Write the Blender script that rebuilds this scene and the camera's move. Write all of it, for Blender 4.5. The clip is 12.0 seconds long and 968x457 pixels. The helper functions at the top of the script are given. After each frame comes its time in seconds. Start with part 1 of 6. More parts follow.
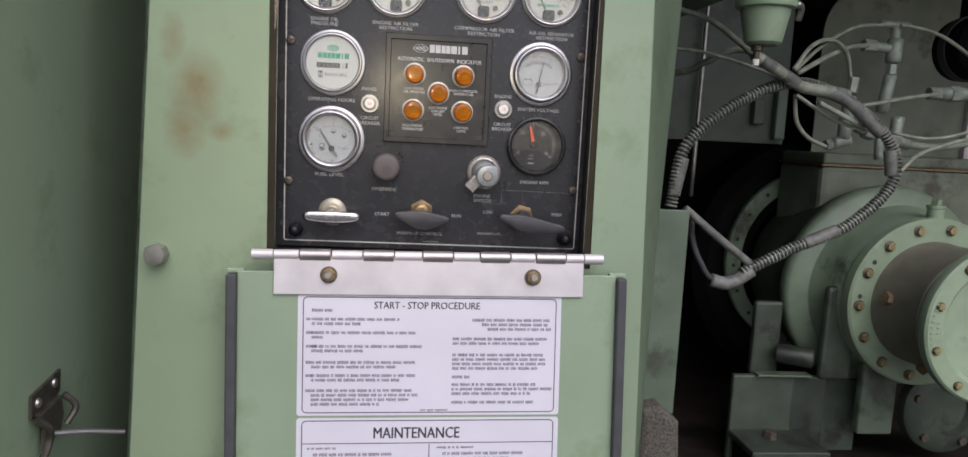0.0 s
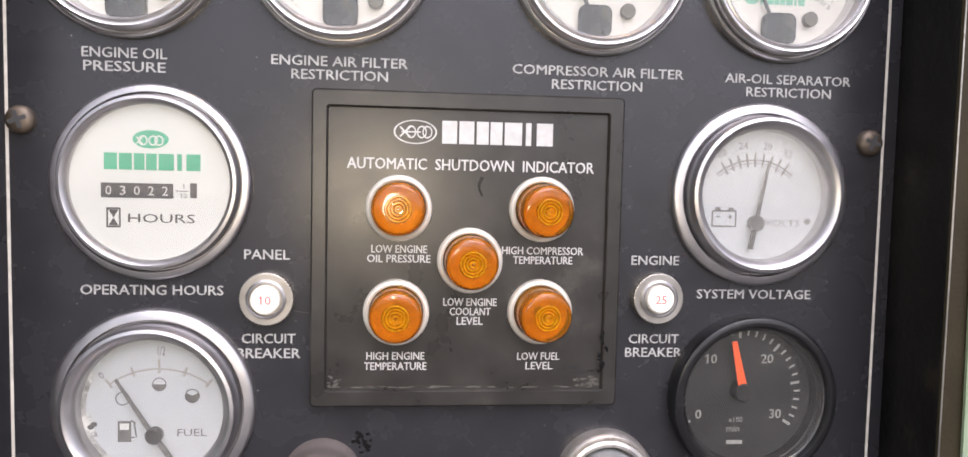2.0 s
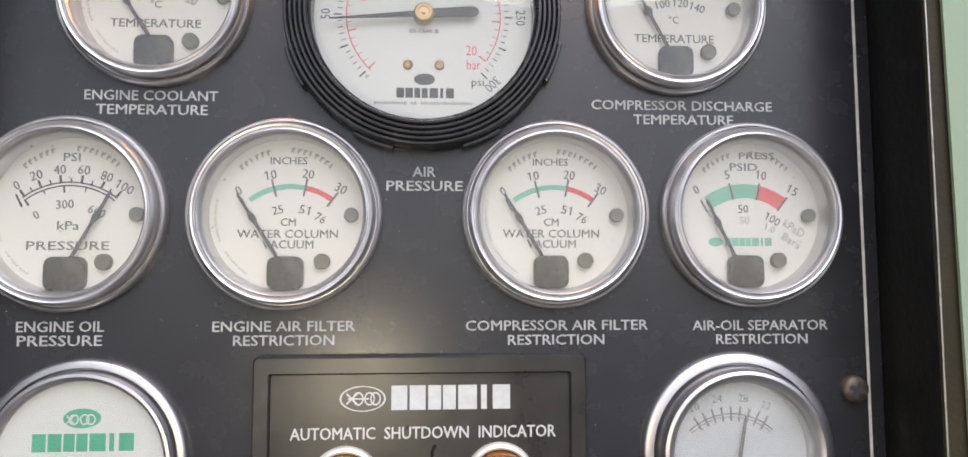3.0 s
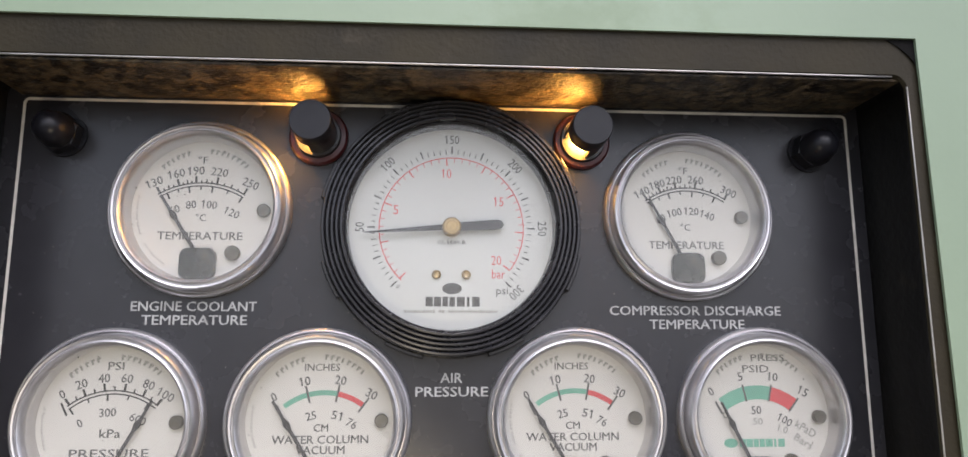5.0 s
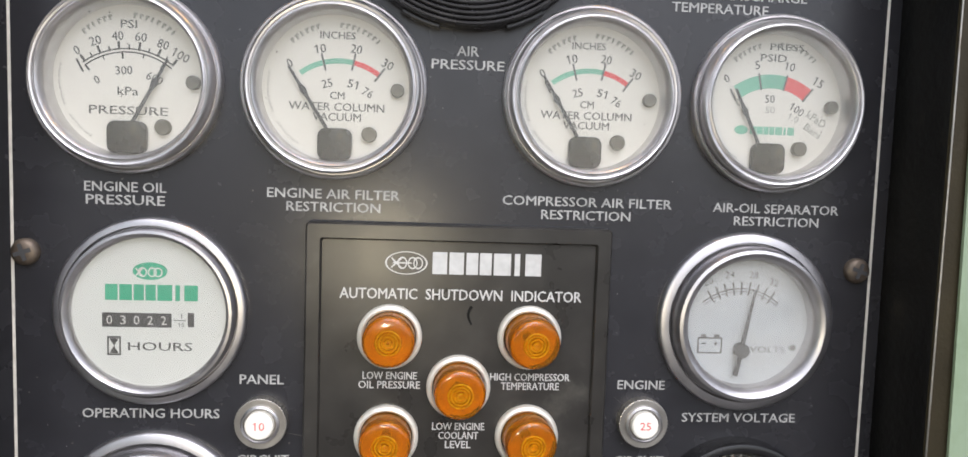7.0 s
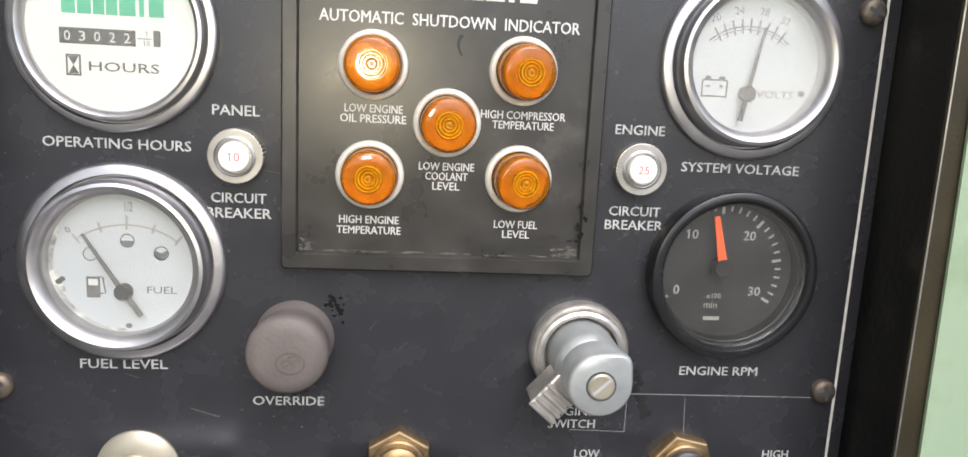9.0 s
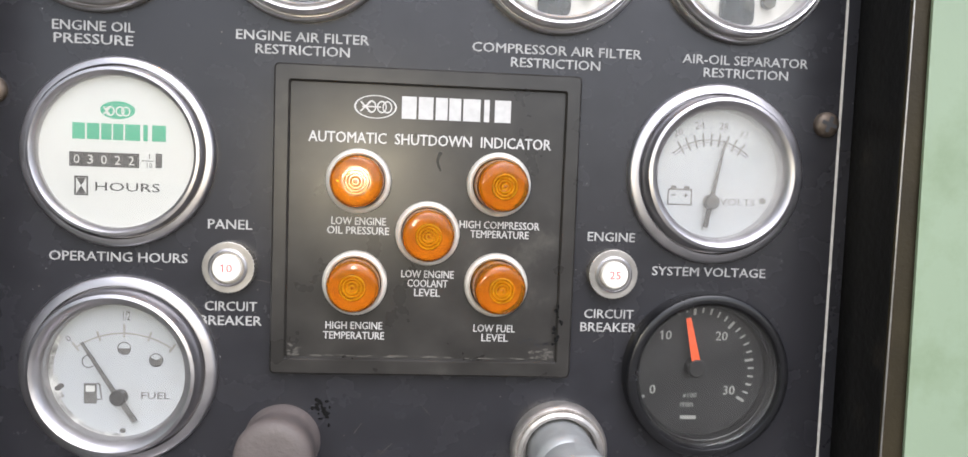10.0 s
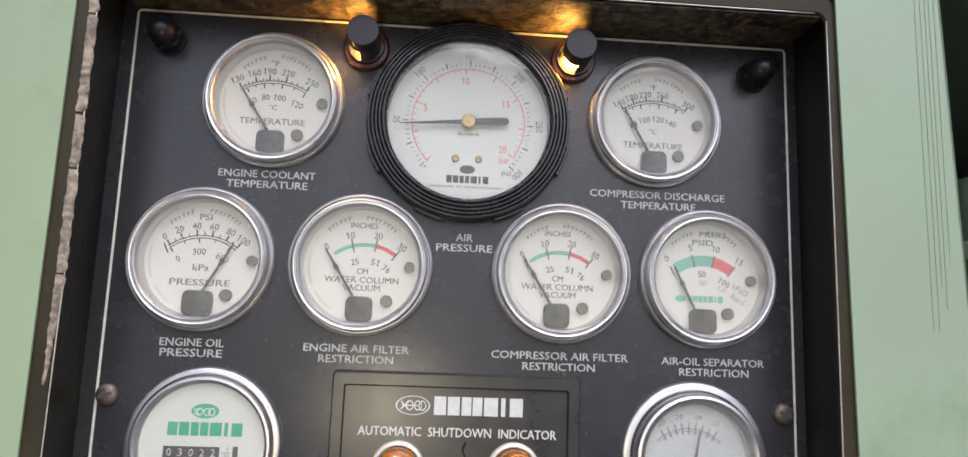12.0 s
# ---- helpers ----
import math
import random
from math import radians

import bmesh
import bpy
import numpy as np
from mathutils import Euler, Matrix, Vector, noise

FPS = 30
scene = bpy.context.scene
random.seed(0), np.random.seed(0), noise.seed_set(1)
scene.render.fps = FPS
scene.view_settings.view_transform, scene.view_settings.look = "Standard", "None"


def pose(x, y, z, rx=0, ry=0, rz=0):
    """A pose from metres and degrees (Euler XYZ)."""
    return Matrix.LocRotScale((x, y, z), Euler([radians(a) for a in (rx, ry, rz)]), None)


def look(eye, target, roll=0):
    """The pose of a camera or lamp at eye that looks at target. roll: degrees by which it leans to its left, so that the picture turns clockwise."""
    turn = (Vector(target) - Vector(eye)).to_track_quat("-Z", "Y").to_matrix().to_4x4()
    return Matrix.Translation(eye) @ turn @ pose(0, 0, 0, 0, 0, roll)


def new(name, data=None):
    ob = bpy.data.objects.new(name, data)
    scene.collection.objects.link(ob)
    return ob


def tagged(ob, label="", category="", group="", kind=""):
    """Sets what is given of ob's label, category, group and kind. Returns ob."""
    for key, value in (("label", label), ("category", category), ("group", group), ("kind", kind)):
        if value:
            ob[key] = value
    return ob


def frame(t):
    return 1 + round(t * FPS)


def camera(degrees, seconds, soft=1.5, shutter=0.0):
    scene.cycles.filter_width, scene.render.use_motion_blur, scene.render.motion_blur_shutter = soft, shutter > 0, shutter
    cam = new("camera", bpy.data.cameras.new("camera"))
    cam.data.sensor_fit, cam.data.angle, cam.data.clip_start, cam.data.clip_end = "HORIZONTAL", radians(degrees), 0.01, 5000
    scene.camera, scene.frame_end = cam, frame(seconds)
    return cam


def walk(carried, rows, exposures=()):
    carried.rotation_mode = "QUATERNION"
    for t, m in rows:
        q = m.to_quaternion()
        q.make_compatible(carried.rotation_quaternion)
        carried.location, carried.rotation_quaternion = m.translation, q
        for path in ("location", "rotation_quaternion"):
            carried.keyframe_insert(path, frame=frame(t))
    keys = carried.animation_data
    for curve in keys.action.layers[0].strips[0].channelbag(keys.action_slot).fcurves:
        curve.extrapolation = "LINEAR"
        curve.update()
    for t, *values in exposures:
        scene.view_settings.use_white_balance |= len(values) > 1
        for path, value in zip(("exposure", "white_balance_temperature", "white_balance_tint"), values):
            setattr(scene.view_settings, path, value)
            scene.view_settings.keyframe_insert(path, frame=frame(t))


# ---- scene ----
cam = camera(66.0, 12.0)
PATH = [
    (0, (-0.0287, -0.8163, 1.2749), (0.1822, 1.156, 1.0186), 2.83),
    (0.1, (-0.063, -0.729, 1.305), (0.219, 1.228, 1.002), 2.2),
    (0.2, (-0.053, -0.65, 1.314), (0.201, 1.312, 1.02), 1.8),
    (0.3, (-0.043, -0.609, 1.308), (0.177, 1.361, 1.046), 1.1),
    (0.4, (-0.043, -0.527, 1.301), (0.177, 1.443, 1.04), 1.1),
    (0.5, (-0.04, -0.4718, 1.2974), (0.1904, 1.4968, 1.0301), 1.61),
    (0.9, (-0.017, -0.336, 1.293), (0.17, 1.641, 1.054), 2.1),
    (1, (-0.0117, -0.3225, 1.2982), (0.1539, 1.6528, 1.0323), 2.21),
    (1.5, (-0.0317, -0.3001, 1.3103), (0.1622, 1.6819, 1.1253), 1.44),
    (2, (-0.0197, -0.2736, 1.342), (0.1744, 1.7133, 1.2203), 1.28),
    (2.5, (-0.0005, -0.2599, 1.3674), (0.1606, 1.7335, 1.3772), 0.74),
    (3, (0.0047, -0.2614, 1.397), (0.1417, 1.7275, 1.5568), -0.16),
    (3.5, (0.0001, -0.278, 1.4211), (0.1272, 1.7031, 1.664), -0.18),
    (3.7, (-0.003, -0.283, 1.43), (0.145, 1.691, 1.712), -0.5),
    (5.3, (-0.0063, -0.2807, 1.446), (0.123, 1.6863, 1.7844), 0.26),
    (5.5, (-0.0064, -0.2808, 1.4436), (0.1066, 1.6915, 1.7559), 0.37),
    (6, (-0.0088, -0.2795, 1.4354), (0.1141, 1.7115, 1.5798), 1.08),
    (6.5, (-0.0083, -0.2819, 1.4204), (0.1234, 1.7137, 1.4167), 1.26),
    (7, (-0.0115, -0.277, 1.3943), (0.1402, 1.7114, 1.2418), 1.92),
    (7.5, (-0.011, -0.2702, 1.3754), (0.1577, 1.7058, 1.1165), 2.44),
    (7.7, (-0.0109, -0.2686, 1.3684), (0.1664, 1.7012, 1.0709), 2.64),
    (9.3, (-0.0092, -0.2679, 1.321), (0.1933, 1.6907, 0.9707), 2.71),
    (9.5, (-0.0078, -0.2705, 1.3224), (0.2002, 1.699, 1.0434), 2.36),
    (10, (0.0002, -0.2821, 1.3349), (0.1615, 1.7069, 1.2014), 2.09),
    (10.5, (-0.0052, -0.3059, 1.342), (0.1214, 1.6893, 1.3958), 2.39),
    (11, (-0.0098, -0.3194, 1.3618), (0.1259, 1.6694, 1.523), 2.18),
    (11.5, (-0.0137, -0.3342, 1.3756), (0.121, 1.6462, 1.62), 2.07),
    (12, (-0.0124, -0.3505, 1.3869), (0.118, 1.6204, 1.7014), 2.04),
]
walk(cam, [(t, look(eye, target, roll)) for t, eye, target, roll in PATH], exposures=((0.0, 0.36, 6400, 14), (0.5, 0.78, 6400, 23), (1.0, 1.25, 6450, 25), (1.5, 1.30, 6500, 24), (2.0, 1.06, 6450, 18), (2.5, 0.87, 6300, 14), (3.5, 0.75, 6300, 13), (5.5, 0.70, 6200, 16), (6.0, 0.71, 6250, 14), (6.5, 0.62, 6250, 12), (7.0, 0.76, 6300, 11), (7.5, 0.90, 6350, 11), (9.5, 1.28, 6450, 9), (10.0, 1.06, 6250, 12), (11.0, 0.96, 6200, 12), (11.5, 0.73, 6200, 12), (12.0, 0.73, 6200, 13)))

# ---------------------------------------------------------------- world and light
world = bpy.data.worlds.new("overcast_sky")
scene.world = world
world.use_nodes = True
wn = world.node_tree.nodes
sky = wn.new("ShaderNodeTexSky")
sky.sky_type = "NISHITA"
sky.sun_disc = False
sky.sun_elevation, sky.sun_rotation = radians(48), radians(167.5)
sky.dust_density, sky.air_density = 1.5, 1.0
pale = wn.new("ShaderNodeHueSaturation")
pale.inputs["Saturation"].default_value = 0.45
world.node_tree.links.new(sky.outputs[0], pale.inputs["Color"])
world.node_tree.links.new(pale.outputs[0], wn["Background"].inputs[0])
wn["Background"].inputs[1].default_value = 0.12
sun_data = bpy.data.lights.new("sun", "SUN")
sun_data.energy, sun_data.angle, sun_data.color = 1.5, radians(55), (1.0, 0.965, 0.99)
sun = new("sun", sun_data)
sun.matrix_world = look((0.6, -2.7, 4.4), (0, 0, 1.3))

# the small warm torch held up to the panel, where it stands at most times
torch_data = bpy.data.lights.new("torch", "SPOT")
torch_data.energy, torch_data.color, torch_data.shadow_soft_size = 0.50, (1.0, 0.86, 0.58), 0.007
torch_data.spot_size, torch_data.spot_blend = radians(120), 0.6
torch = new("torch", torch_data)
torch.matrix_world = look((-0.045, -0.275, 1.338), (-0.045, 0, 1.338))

# ---------------------------------------------------------------- materials
def material(name, colour, rough=0.5, metal=0.0, vary=0.12, scale=60.0, bump=0.0, bump_scale=400.0, second=None, second_at=0.62,
             second_scale=18.0, coat=0.0, spec=0.5, rough_vary=0.1):
    """Principled paint, plastic or metal with grain, a second stain colour and fine relief, in metres."""
    m = bpy.data.materials.new(name)
    m.use_nodes = True
    n, link = m.node_tree.nodes, m.node_tree.links.new
    b = n["Principled BSDF"]
    co = n.new("ShaderNodeTexCoord")
    fine = n.new("ShaderNodeTexNoise")
    fine.inputs["Scale"].default_value, fine.inputs["Detail"].default_value = scale, 6
    link(co.outputs["Object"], fine.inputs["Vector"])
    lo, hi = [c * (1 - vary) for c in colour], [min(1, c * (1 + vary)) for c in colour]
    ramp = n.new("ShaderNodeValToRGB")
    ramp.color_ramp.elements[0].position, ramp.color_ramp.elements[1].position = 0.35, 0.68
    ramp.color_ramp.elements[0].color, ramp.color_ramp.elements[1].color = (*lo, 1), (*hi, 1)
    link(fine.outputs["Fac"], ramp.inputs["Fac"])
    out = ramp.outputs["Color"]
    if second:
        big = n.new("ShaderNodeTexNoise")
        big.inputs["Scale"].default_value, big.inputs["Detail"].default_value, big.inputs["Roughness"].default_value = second_scale, 9, 0.65
        link(co.outputs["Object"], big.inputs["Vector"])
        mask = n.new("ShaderNodeValToRGB")
        mask.color_ramp.elements[0].position, mask.color_ramp.elements[1].position = second_at, second_at + 0.1
        link(big.outputs["Fac"], mask.inputs["Fac"])
        mix = n.new("ShaderNodeMix")
        mix.data_type = "RGBA"
        mix.inputs["B"].default_value = (*second, 1)
        link(mask.outputs["Color"], mix.inputs["Factor"])
        link(out, mix.inputs["A"])
        out = mix.outputs["Result"]
    link(out, b.inputs["Base Color"])
    rr = n.new("ShaderNodeMapRange")
    rr.inputs["To Min"].default_value, rr.inputs["To Max"].default_value = max(0.02, rough - rough_vary), min(1, rough + rough_vary)
    link(fine.outputs["Fac"], rr.inputs["Value"])
    link(rr.outputs["Result"], b.inputs["Roughness"])
    b.inputs["Metallic"].default_value = metal
    b.inputs["Specular IOR Level"].default_value = spec
    b.inputs["Coat Weight"].default_value = coat
    if bump:
        grain = n.new("ShaderNodeTexNoise")
        grain.inputs["Scale"].default_value, grain.inputs["Detail"].default_value = bump_scale, 3
        link(co.outputs["Object"], grain.inputs["Vector"])
        bn = n.new("ShaderNodeBump")
        bn.inputs["Strength"].default_value, bn.inputs["Distance"].default_value = bump, 0.0006
        link(grain.outputs["Fac"], bn.inputs["Height"])
        link(bn.outputs["Normal"], b.inputs["Normal"])
    return m


def glass(name, tint=(0.97, 0.97, 0.95), rough=0.02, haze=0.05):
    """Clear glass with a thin uneven film of dust."""
    m = bpy.data.materials.new(name)
    m.use_nodes = True
    n, link = m.node_tree.nodes, m.node_tree.links.new
    n.remove(n["Principled BSDF"])
    clear, gloss, mix, fres = n.new("ShaderNodeBsdfTransparent"), n.new("ShaderNodeBsdfGlossy"), n.new("ShaderNodeMixShader"), n.new("ShaderNodeFresnel")
    clear.inputs["Color"].default_value = (*tint, 1)
    gloss.inputs["Roughness"].default_value = rough
    fres.inputs["IOR"].default_value = 1.45
    link(fres.outputs[0], mix.inputs[0])
    link(clear.outputs[0], mix.inputs[1])
    link(gloss.outputs[0], mix.inputs[2])
    co, cloud, amount = n.new("ShaderNodeTexCoord"), n.new("ShaderNodeTexNoise"), n.new("ShaderNodeMapRange")
    cloud.inputs["Scale"].default_value, cloud.inputs["Detail"].default_value = 55, 7
    amount.inputs["From Min"].default_value, amount.inputs["From Max"].default_value = 0.3, 0.75
    amount.inputs["To Min"].default_value, amount.inputs["To Max"].default_value = haze * 0.45, haze * 1.6
    film, dusty = n.new("ShaderNodeBsdfDiffuse"), n.new("ShaderNodeMixShader")
    film.inputs["Color"].default_value = (0.72, 0.71, 0.69, 1)
    link(co.outputs["Object"], cloud.inputs["Vector"]), link(cloud.outputs["Fac"], amount.inputs["Value"])
    link(amount.outputs["Result"], dusty.inputs[0]), link(mix.outputs[0], dusty.inputs[1]), link(film.outputs[0], dusty.inputs[2])
    link(dusty.outputs[0], n["Material Output"].inputs["Surface"])
    return m


def glow(name, colour, strength):
    m = bpy.data.materials.new(name)
    m.use_nodes = True
    b = m.node_tree.nodes["Principled BSDF"]
    b.inputs["Base Color"].default_value = (*colour, 1)
    b.inputs["Emission Color"].default_value, b.inputs["Emission Strength"].default_value = (*colour, 1), strength
    return m


GREEN = material("green_paint", (0.256, 0.330, 0.224), 0.42, vary=0.05, scale=9, bump=0.15, bump_scale=160, second=(0.215, 0.285, 0.178), second_at=0.54, second_scale=9)
GREEN_WORN = material("worn_green_paint", (0.258, 0.330, 0.212), 0.45, vary=0.05, scale=9, bump=0.15, bump_scale=160, second=(0.225, 0.285, 0.178), second_at=0.54, second_scale=10)
# Grime, with the base green also lowered for shade.
GREEN_OLD = material("grimy_shaded_green_paint", (0.15, 0.20, 0.14), 0.5, vary=0.15, scale=14, bump=0.25, bump_scale=90, second=(0.06, 0.07, 0.052), second_at=0.55, second_scale=11)
GREEN_CAST = material("pale_green_cast_paint", (0.29, 0.37, 0.25), 0.4, vary=0.08, scale=30, bump=0.25, bump_scale=220, second=(0.20, 0.25, 0.175), second_at=0.62, second_scale=16)
GREEN_GRIME = material("stained_green_paint", (0.24, 0.305, 0.21), 0.40, vary=0.12, scale=16, bump=0.25, bump_scale=120, second=(0.085, 0.10, 0.068), second_at=0.56, second_scale=7)
# Kept darker than the cabinet green to limit bounce light in the bay.
GREEN_SHEET = material("dim_weathered_green_sheet", (0.155, 0.20, 0.142), 0.5, vary=0.12, scale=4, bump=0.2, bump_scale=60, second=(0.125, 0.16, 0.112), second_at=0.55, second_scale=2.2)
DECK_BROWN = material("oily_brown_deck", (0.024, 0.018, 0.0145), 0.6, vary=0.5, scale=14, bump=0.4, bump_scale=120, second=(0.008, 0.007, 0.006), second_at=0.5, second_scale=6, spec=0.25)
# Oil grime plus the low bay's shade, both in the colour.
OILY = material("oily_shaded_green", (0.042, 0.053, 0.039), 0.42, vary=0.2, scale=16, bump=0.25, bump_scale=100, second=(0.02, 0.022, 0.018), second_at=0.5, second_scale=10)
TAPE = material("grey_wrapping_tape", (0.17, 0.17, 0.155), 0.5, vary=0.3, scale=60, bump=0.5, bump_scale=120, second=(0.07, 0.065, 0.05), second_at=0.56, second_scale=35)
PANEL_BLACK = material("black_panel_enamel", (0.0225, 0.0226, 0.0265), 0.27, vary=0.12, scale=70, bump=0.07, bump_scale=2400, second=(0.0238, 0.0236, 0.0270), second_at=0.50, second_scale=9, rough_vary=0.03)
PLATE_BLACK = material("black_textured_plate", (0.027, 0.0252, 0.023), 0.30, vary=0.25, scale=70, bump=0.08, bump_scale=2400, second=(0.055, 0.052, 0.045), second_at=0.6, second_scale=35)
LINER_BLACK = material("grimy_black_liner", (0.006, 0.0058, 0.0055), 0.40, vary=0.4, scale=60, bump=0.4, bump_scale=300, second=(0.022, 0.019, 0.015), second_at=0.6, second_scale=40, spec=0.2)
LINER_RUST = material("oily_rusted_liner", (0.082, 0.060, 0.034), 0.46, 0.0, vary=0.8, scale=260, bump=1.0, bump_scale=700, second=(0.010, 0.0075, 0.005), second_at=0.48, second_scale=170, rough_vary=0.25)
FLANGE_BROWN = material("oily_black_gasket", (0.026, 0.0205, 0.0095), 0.55, vary=0.25, scale=35, bump=0.3, bump_scale=600, second=(0.042, 0.033, 0.019), second_at=0.6, second_scale=40, spec=0.25)
CHROME = material("polished_bezel_metal", (0.60, 0.588, 0.595), 0.40, 0.92, vary=0.06, scale=180, bump=0.05, bump_scale=900, rough_vary=0.06)
SATIN = material("satin_bezel_metal", (0.47, 0.46, 0.475), 0.42, 1.0, vary=0.06, scale=140, bump=0.05, bump_scale=900, rough_vary=0.08)
ALUMINIUM = material("dull_aluminium", (0.66, 0.615, 0.63), 0.52, 0.5, vary=0.1, scale=25, bump=0.08, bump_scale=500, second=(0.55, 0.51, 0.51), second_at=0.60, second_scale=22)
STEEL = material("grey_steel", (0.42, 0.40, 0.37), 0.4, 0.9, vary=0.2, scale=60, bump=0.1, second=(0.22, 0.17, 0.12), second_at=0.62, second_scale=60)
BRASS = material("tarnished_brass", (0.46, 0.33, 0.16), 0.38, 0.9, vary=0.2, scale=120, bump=0.1)
RUST = material("rusty_bolt_steel", (0.32, 0.22, 0.13), 0.55, 0.6, vary=0.3, scale=120, bump=0.3)
DIAL = material("cream_dial", (0.61, 0.60, 0.585), 0.6, vary=0.02, scale=20, second=(0.62, 0.605, 0.57), second_at=0.62, second_scale=25)
DIAL_WHITE = material("white_dial", (0.575, 0.593, 0.602), 0.6, vary=0.02, scale=20)
# Dial white dimmed to hold the shade of the deep bezel.
DIAL_BLUE = material("shaded_bluish_dial", (0.44, 0.472, 0.52), 0.6, vary=0.04, scale=30, second=(0.43, 0.455, 0.49), second_at=0.55, second_scale=40)
DIAL_DARK = material("black_dial", (0.013, 0.013, 0.015), 0.6, vary=0.2, scale=60)
INK = material("black_ink", (0.045, 0.045, 0.048), 0.7, vary=0.1)
INK_GREY = material("faded_grey_ink", (0.30, 0.30, 0.29), 0.7, vary=0.1)
INK_RED = material("red_ink", (0.62, 0.09, 0.10), 0.7, vary=0.08)
INK_GREEN = material("green_ink", (0.03, 0.33, 0.20), 0.7, vary=0.08)
INK_TEAL = material("faded_green_ink", (0.16, 0.40, 0.31), 0.7, vary=0.08)
INK_PURPLE = material("purple_grey_ink", (0.17, 0.155, 0.20), 0.7, vary=0.2, scale=150)
PRINT = material("white_print", (0.50, 0.50, 0.495), 0.6, vary=0.08, scale=300)
CAPTION = material("worn_grey_white_print", (0.37, 0.37, 0.365), 0.6, vary=0.2, scale=300)
LINE = material("cream_line_print", (0.60, 0.58, 0.53), 0.6, vary=0.12, scale=200)
BLACK_PLASTIC = material("black_plastic", (0.025, 0.025, 0.027), 0.33, vary=0.15, scale=90, bump=0.06, bump_scale=900)
GREY_RUBBER = material("dark_grey_rubber", (0.055, 0.055, 0.06), 0.6, vary=0.15, scale=60, bump=0.2, bump_scale=600)
KNOB_GREY = material("grey_plastic_handle", (0.036, 0.035, 0.038), 0.40, vary=0.15, scale=70, bump=0.12, bump_scale=500)
# Pale grey for a rubbed edge and the highlight along it.
KNOB_EDGE = material("rubbed_edge_glint", (0.105, 0.103, 0.108), 0.42, vary=0.4, scale=200)
KNOB_BROWN = material("sun_bleached_rubber", (0.105, 0.089, 0.085), 0.6, vary=0.12, scale=80, bump=0.3, bump_scale=700)
AMBER = material("amber_lens", (1.0, 0.405, 0.008), 0.09, vary=0.12, scale=200, bump=0.06, bump_scale=1200, spec=0.5)
AMBER.node_tree.nodes["Principled BSDF"].inputs["Transmission Weight"].default_value = 0.87
BOSS = material("cream_cast_metal", (0.36, 0.325, 0.26), 0.38, 0.5, vary=0.1, scale=60, bump=0.1)
RING_BLACK = material("glossy_black_ring", (0.029, 0.029, 0.033), 0.26, vary=0.15, scale=90, bump=0.05, bump_scale=900)
AGED_BRASS = material("aged_brass", (0.29, 0.205, 0.115), 0.42, 0.85, vary=0.25, scale=140, bump=0.15)
# Lighter oily green, part of its dark standing for shade.
OILY_MID = material("oily_half_shade_green", (0.062, 0.08, 0.057), 0.45, vary=0.2, scale=16, bump=0.25, bump_scale=100, second=(0.03, 0.033, 0.026), second_at=0.55, second_scale=9)
TACH_RING = material("glossy_black_bezel", (0.010, 0.010, 0.011), 0.24, vary=0.15, scale=90)
POLISHED = material("polished_chrome", (0.74, 0.725, 0.735), 0.17, 1.0, vary=0.06, scale=60, bump=0.04, bump_scale=300)
BOLT_BRASS = material("brassy_plated_bolt", (0.40, 0.33, 0.17), 0.4, 0.55, vary=0.25, scale=140, bump=0.15)
# Grimy green lowered for parts that lie in shade.
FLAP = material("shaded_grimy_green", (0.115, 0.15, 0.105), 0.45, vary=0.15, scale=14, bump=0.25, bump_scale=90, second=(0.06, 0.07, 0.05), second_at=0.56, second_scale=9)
UPPER_CAST = material("brown_grimed_casting", (0.175, 0.20, 0.145), 0.45, vary=0.2, scale=14, bump=0.3, bump_scale=90, second=(0.085, 0.075, 0.055), second_at=0.56, second_scale=6)
KNOB_MARK = material("worn_rubber_mark", (0.082, 0.067, 0.062), 0.75, vary=0.2, scale=120)
WHITE_PLASTIC = material("white_plastic", (0.78, 0.76, 0.70), 0.35, vary=0.04, scale=60)
RED_PLASTIC = material("dark_red_plastic", (0.045, 0.007, 0.009), 0.35, vary=0.15, scale=60)
SWITCH_METAL = material("worn_zinc_plate", (0.47, 0.445, 0.42), 0.40, 0.8, vary=0.15, scale=160, bump=0.12, second=(0.33, 0.30, 0.27), second_at=0.58, second_scale=90)
SWITCH_GREY = material("blue_grey_cast_knob", (0.34, 0.355, 0.36), 0.42, 0.45, vary=0.12, scale=120, bump=0.08, second=(0.30, 0.32, 0.33), second_at=0.58, second_scale=80)
ORANGE = material("orange_needle", (0.90, 0.12, 0.03), 0.5, vary=0.04)
DECAL = material("white_vinyl_decal", (0.66, 0.63, 0.70), 0.4, vary=0.03, scale=12, second=(0.62, 0.6, 0.64), second_at=0.66, second_scale=22)
LATCH_DARK = material("bronzed_latch_steel", (0.085, 0.075, 0.062), 0.45, 0.5, vary=0.3, scale=120, bump=0.2)
RUST_DARK = material("tarnished_screw_steel", (0.15, 0.12, 0.095), 0.5, 0.7, vary=0.3, scale=200, bump=0.2)
STEEL_PALE = material("rolled_steel", (0.42, 0.385, 0.38), 0.38, 0.85, vary=0.12, scale=40)
SEALANT = material("crumbling_sealant", (0.24, 0.20, 0.16), 0.9, vary=0.5, scale=300, bump=0.9, bump_scale=400)
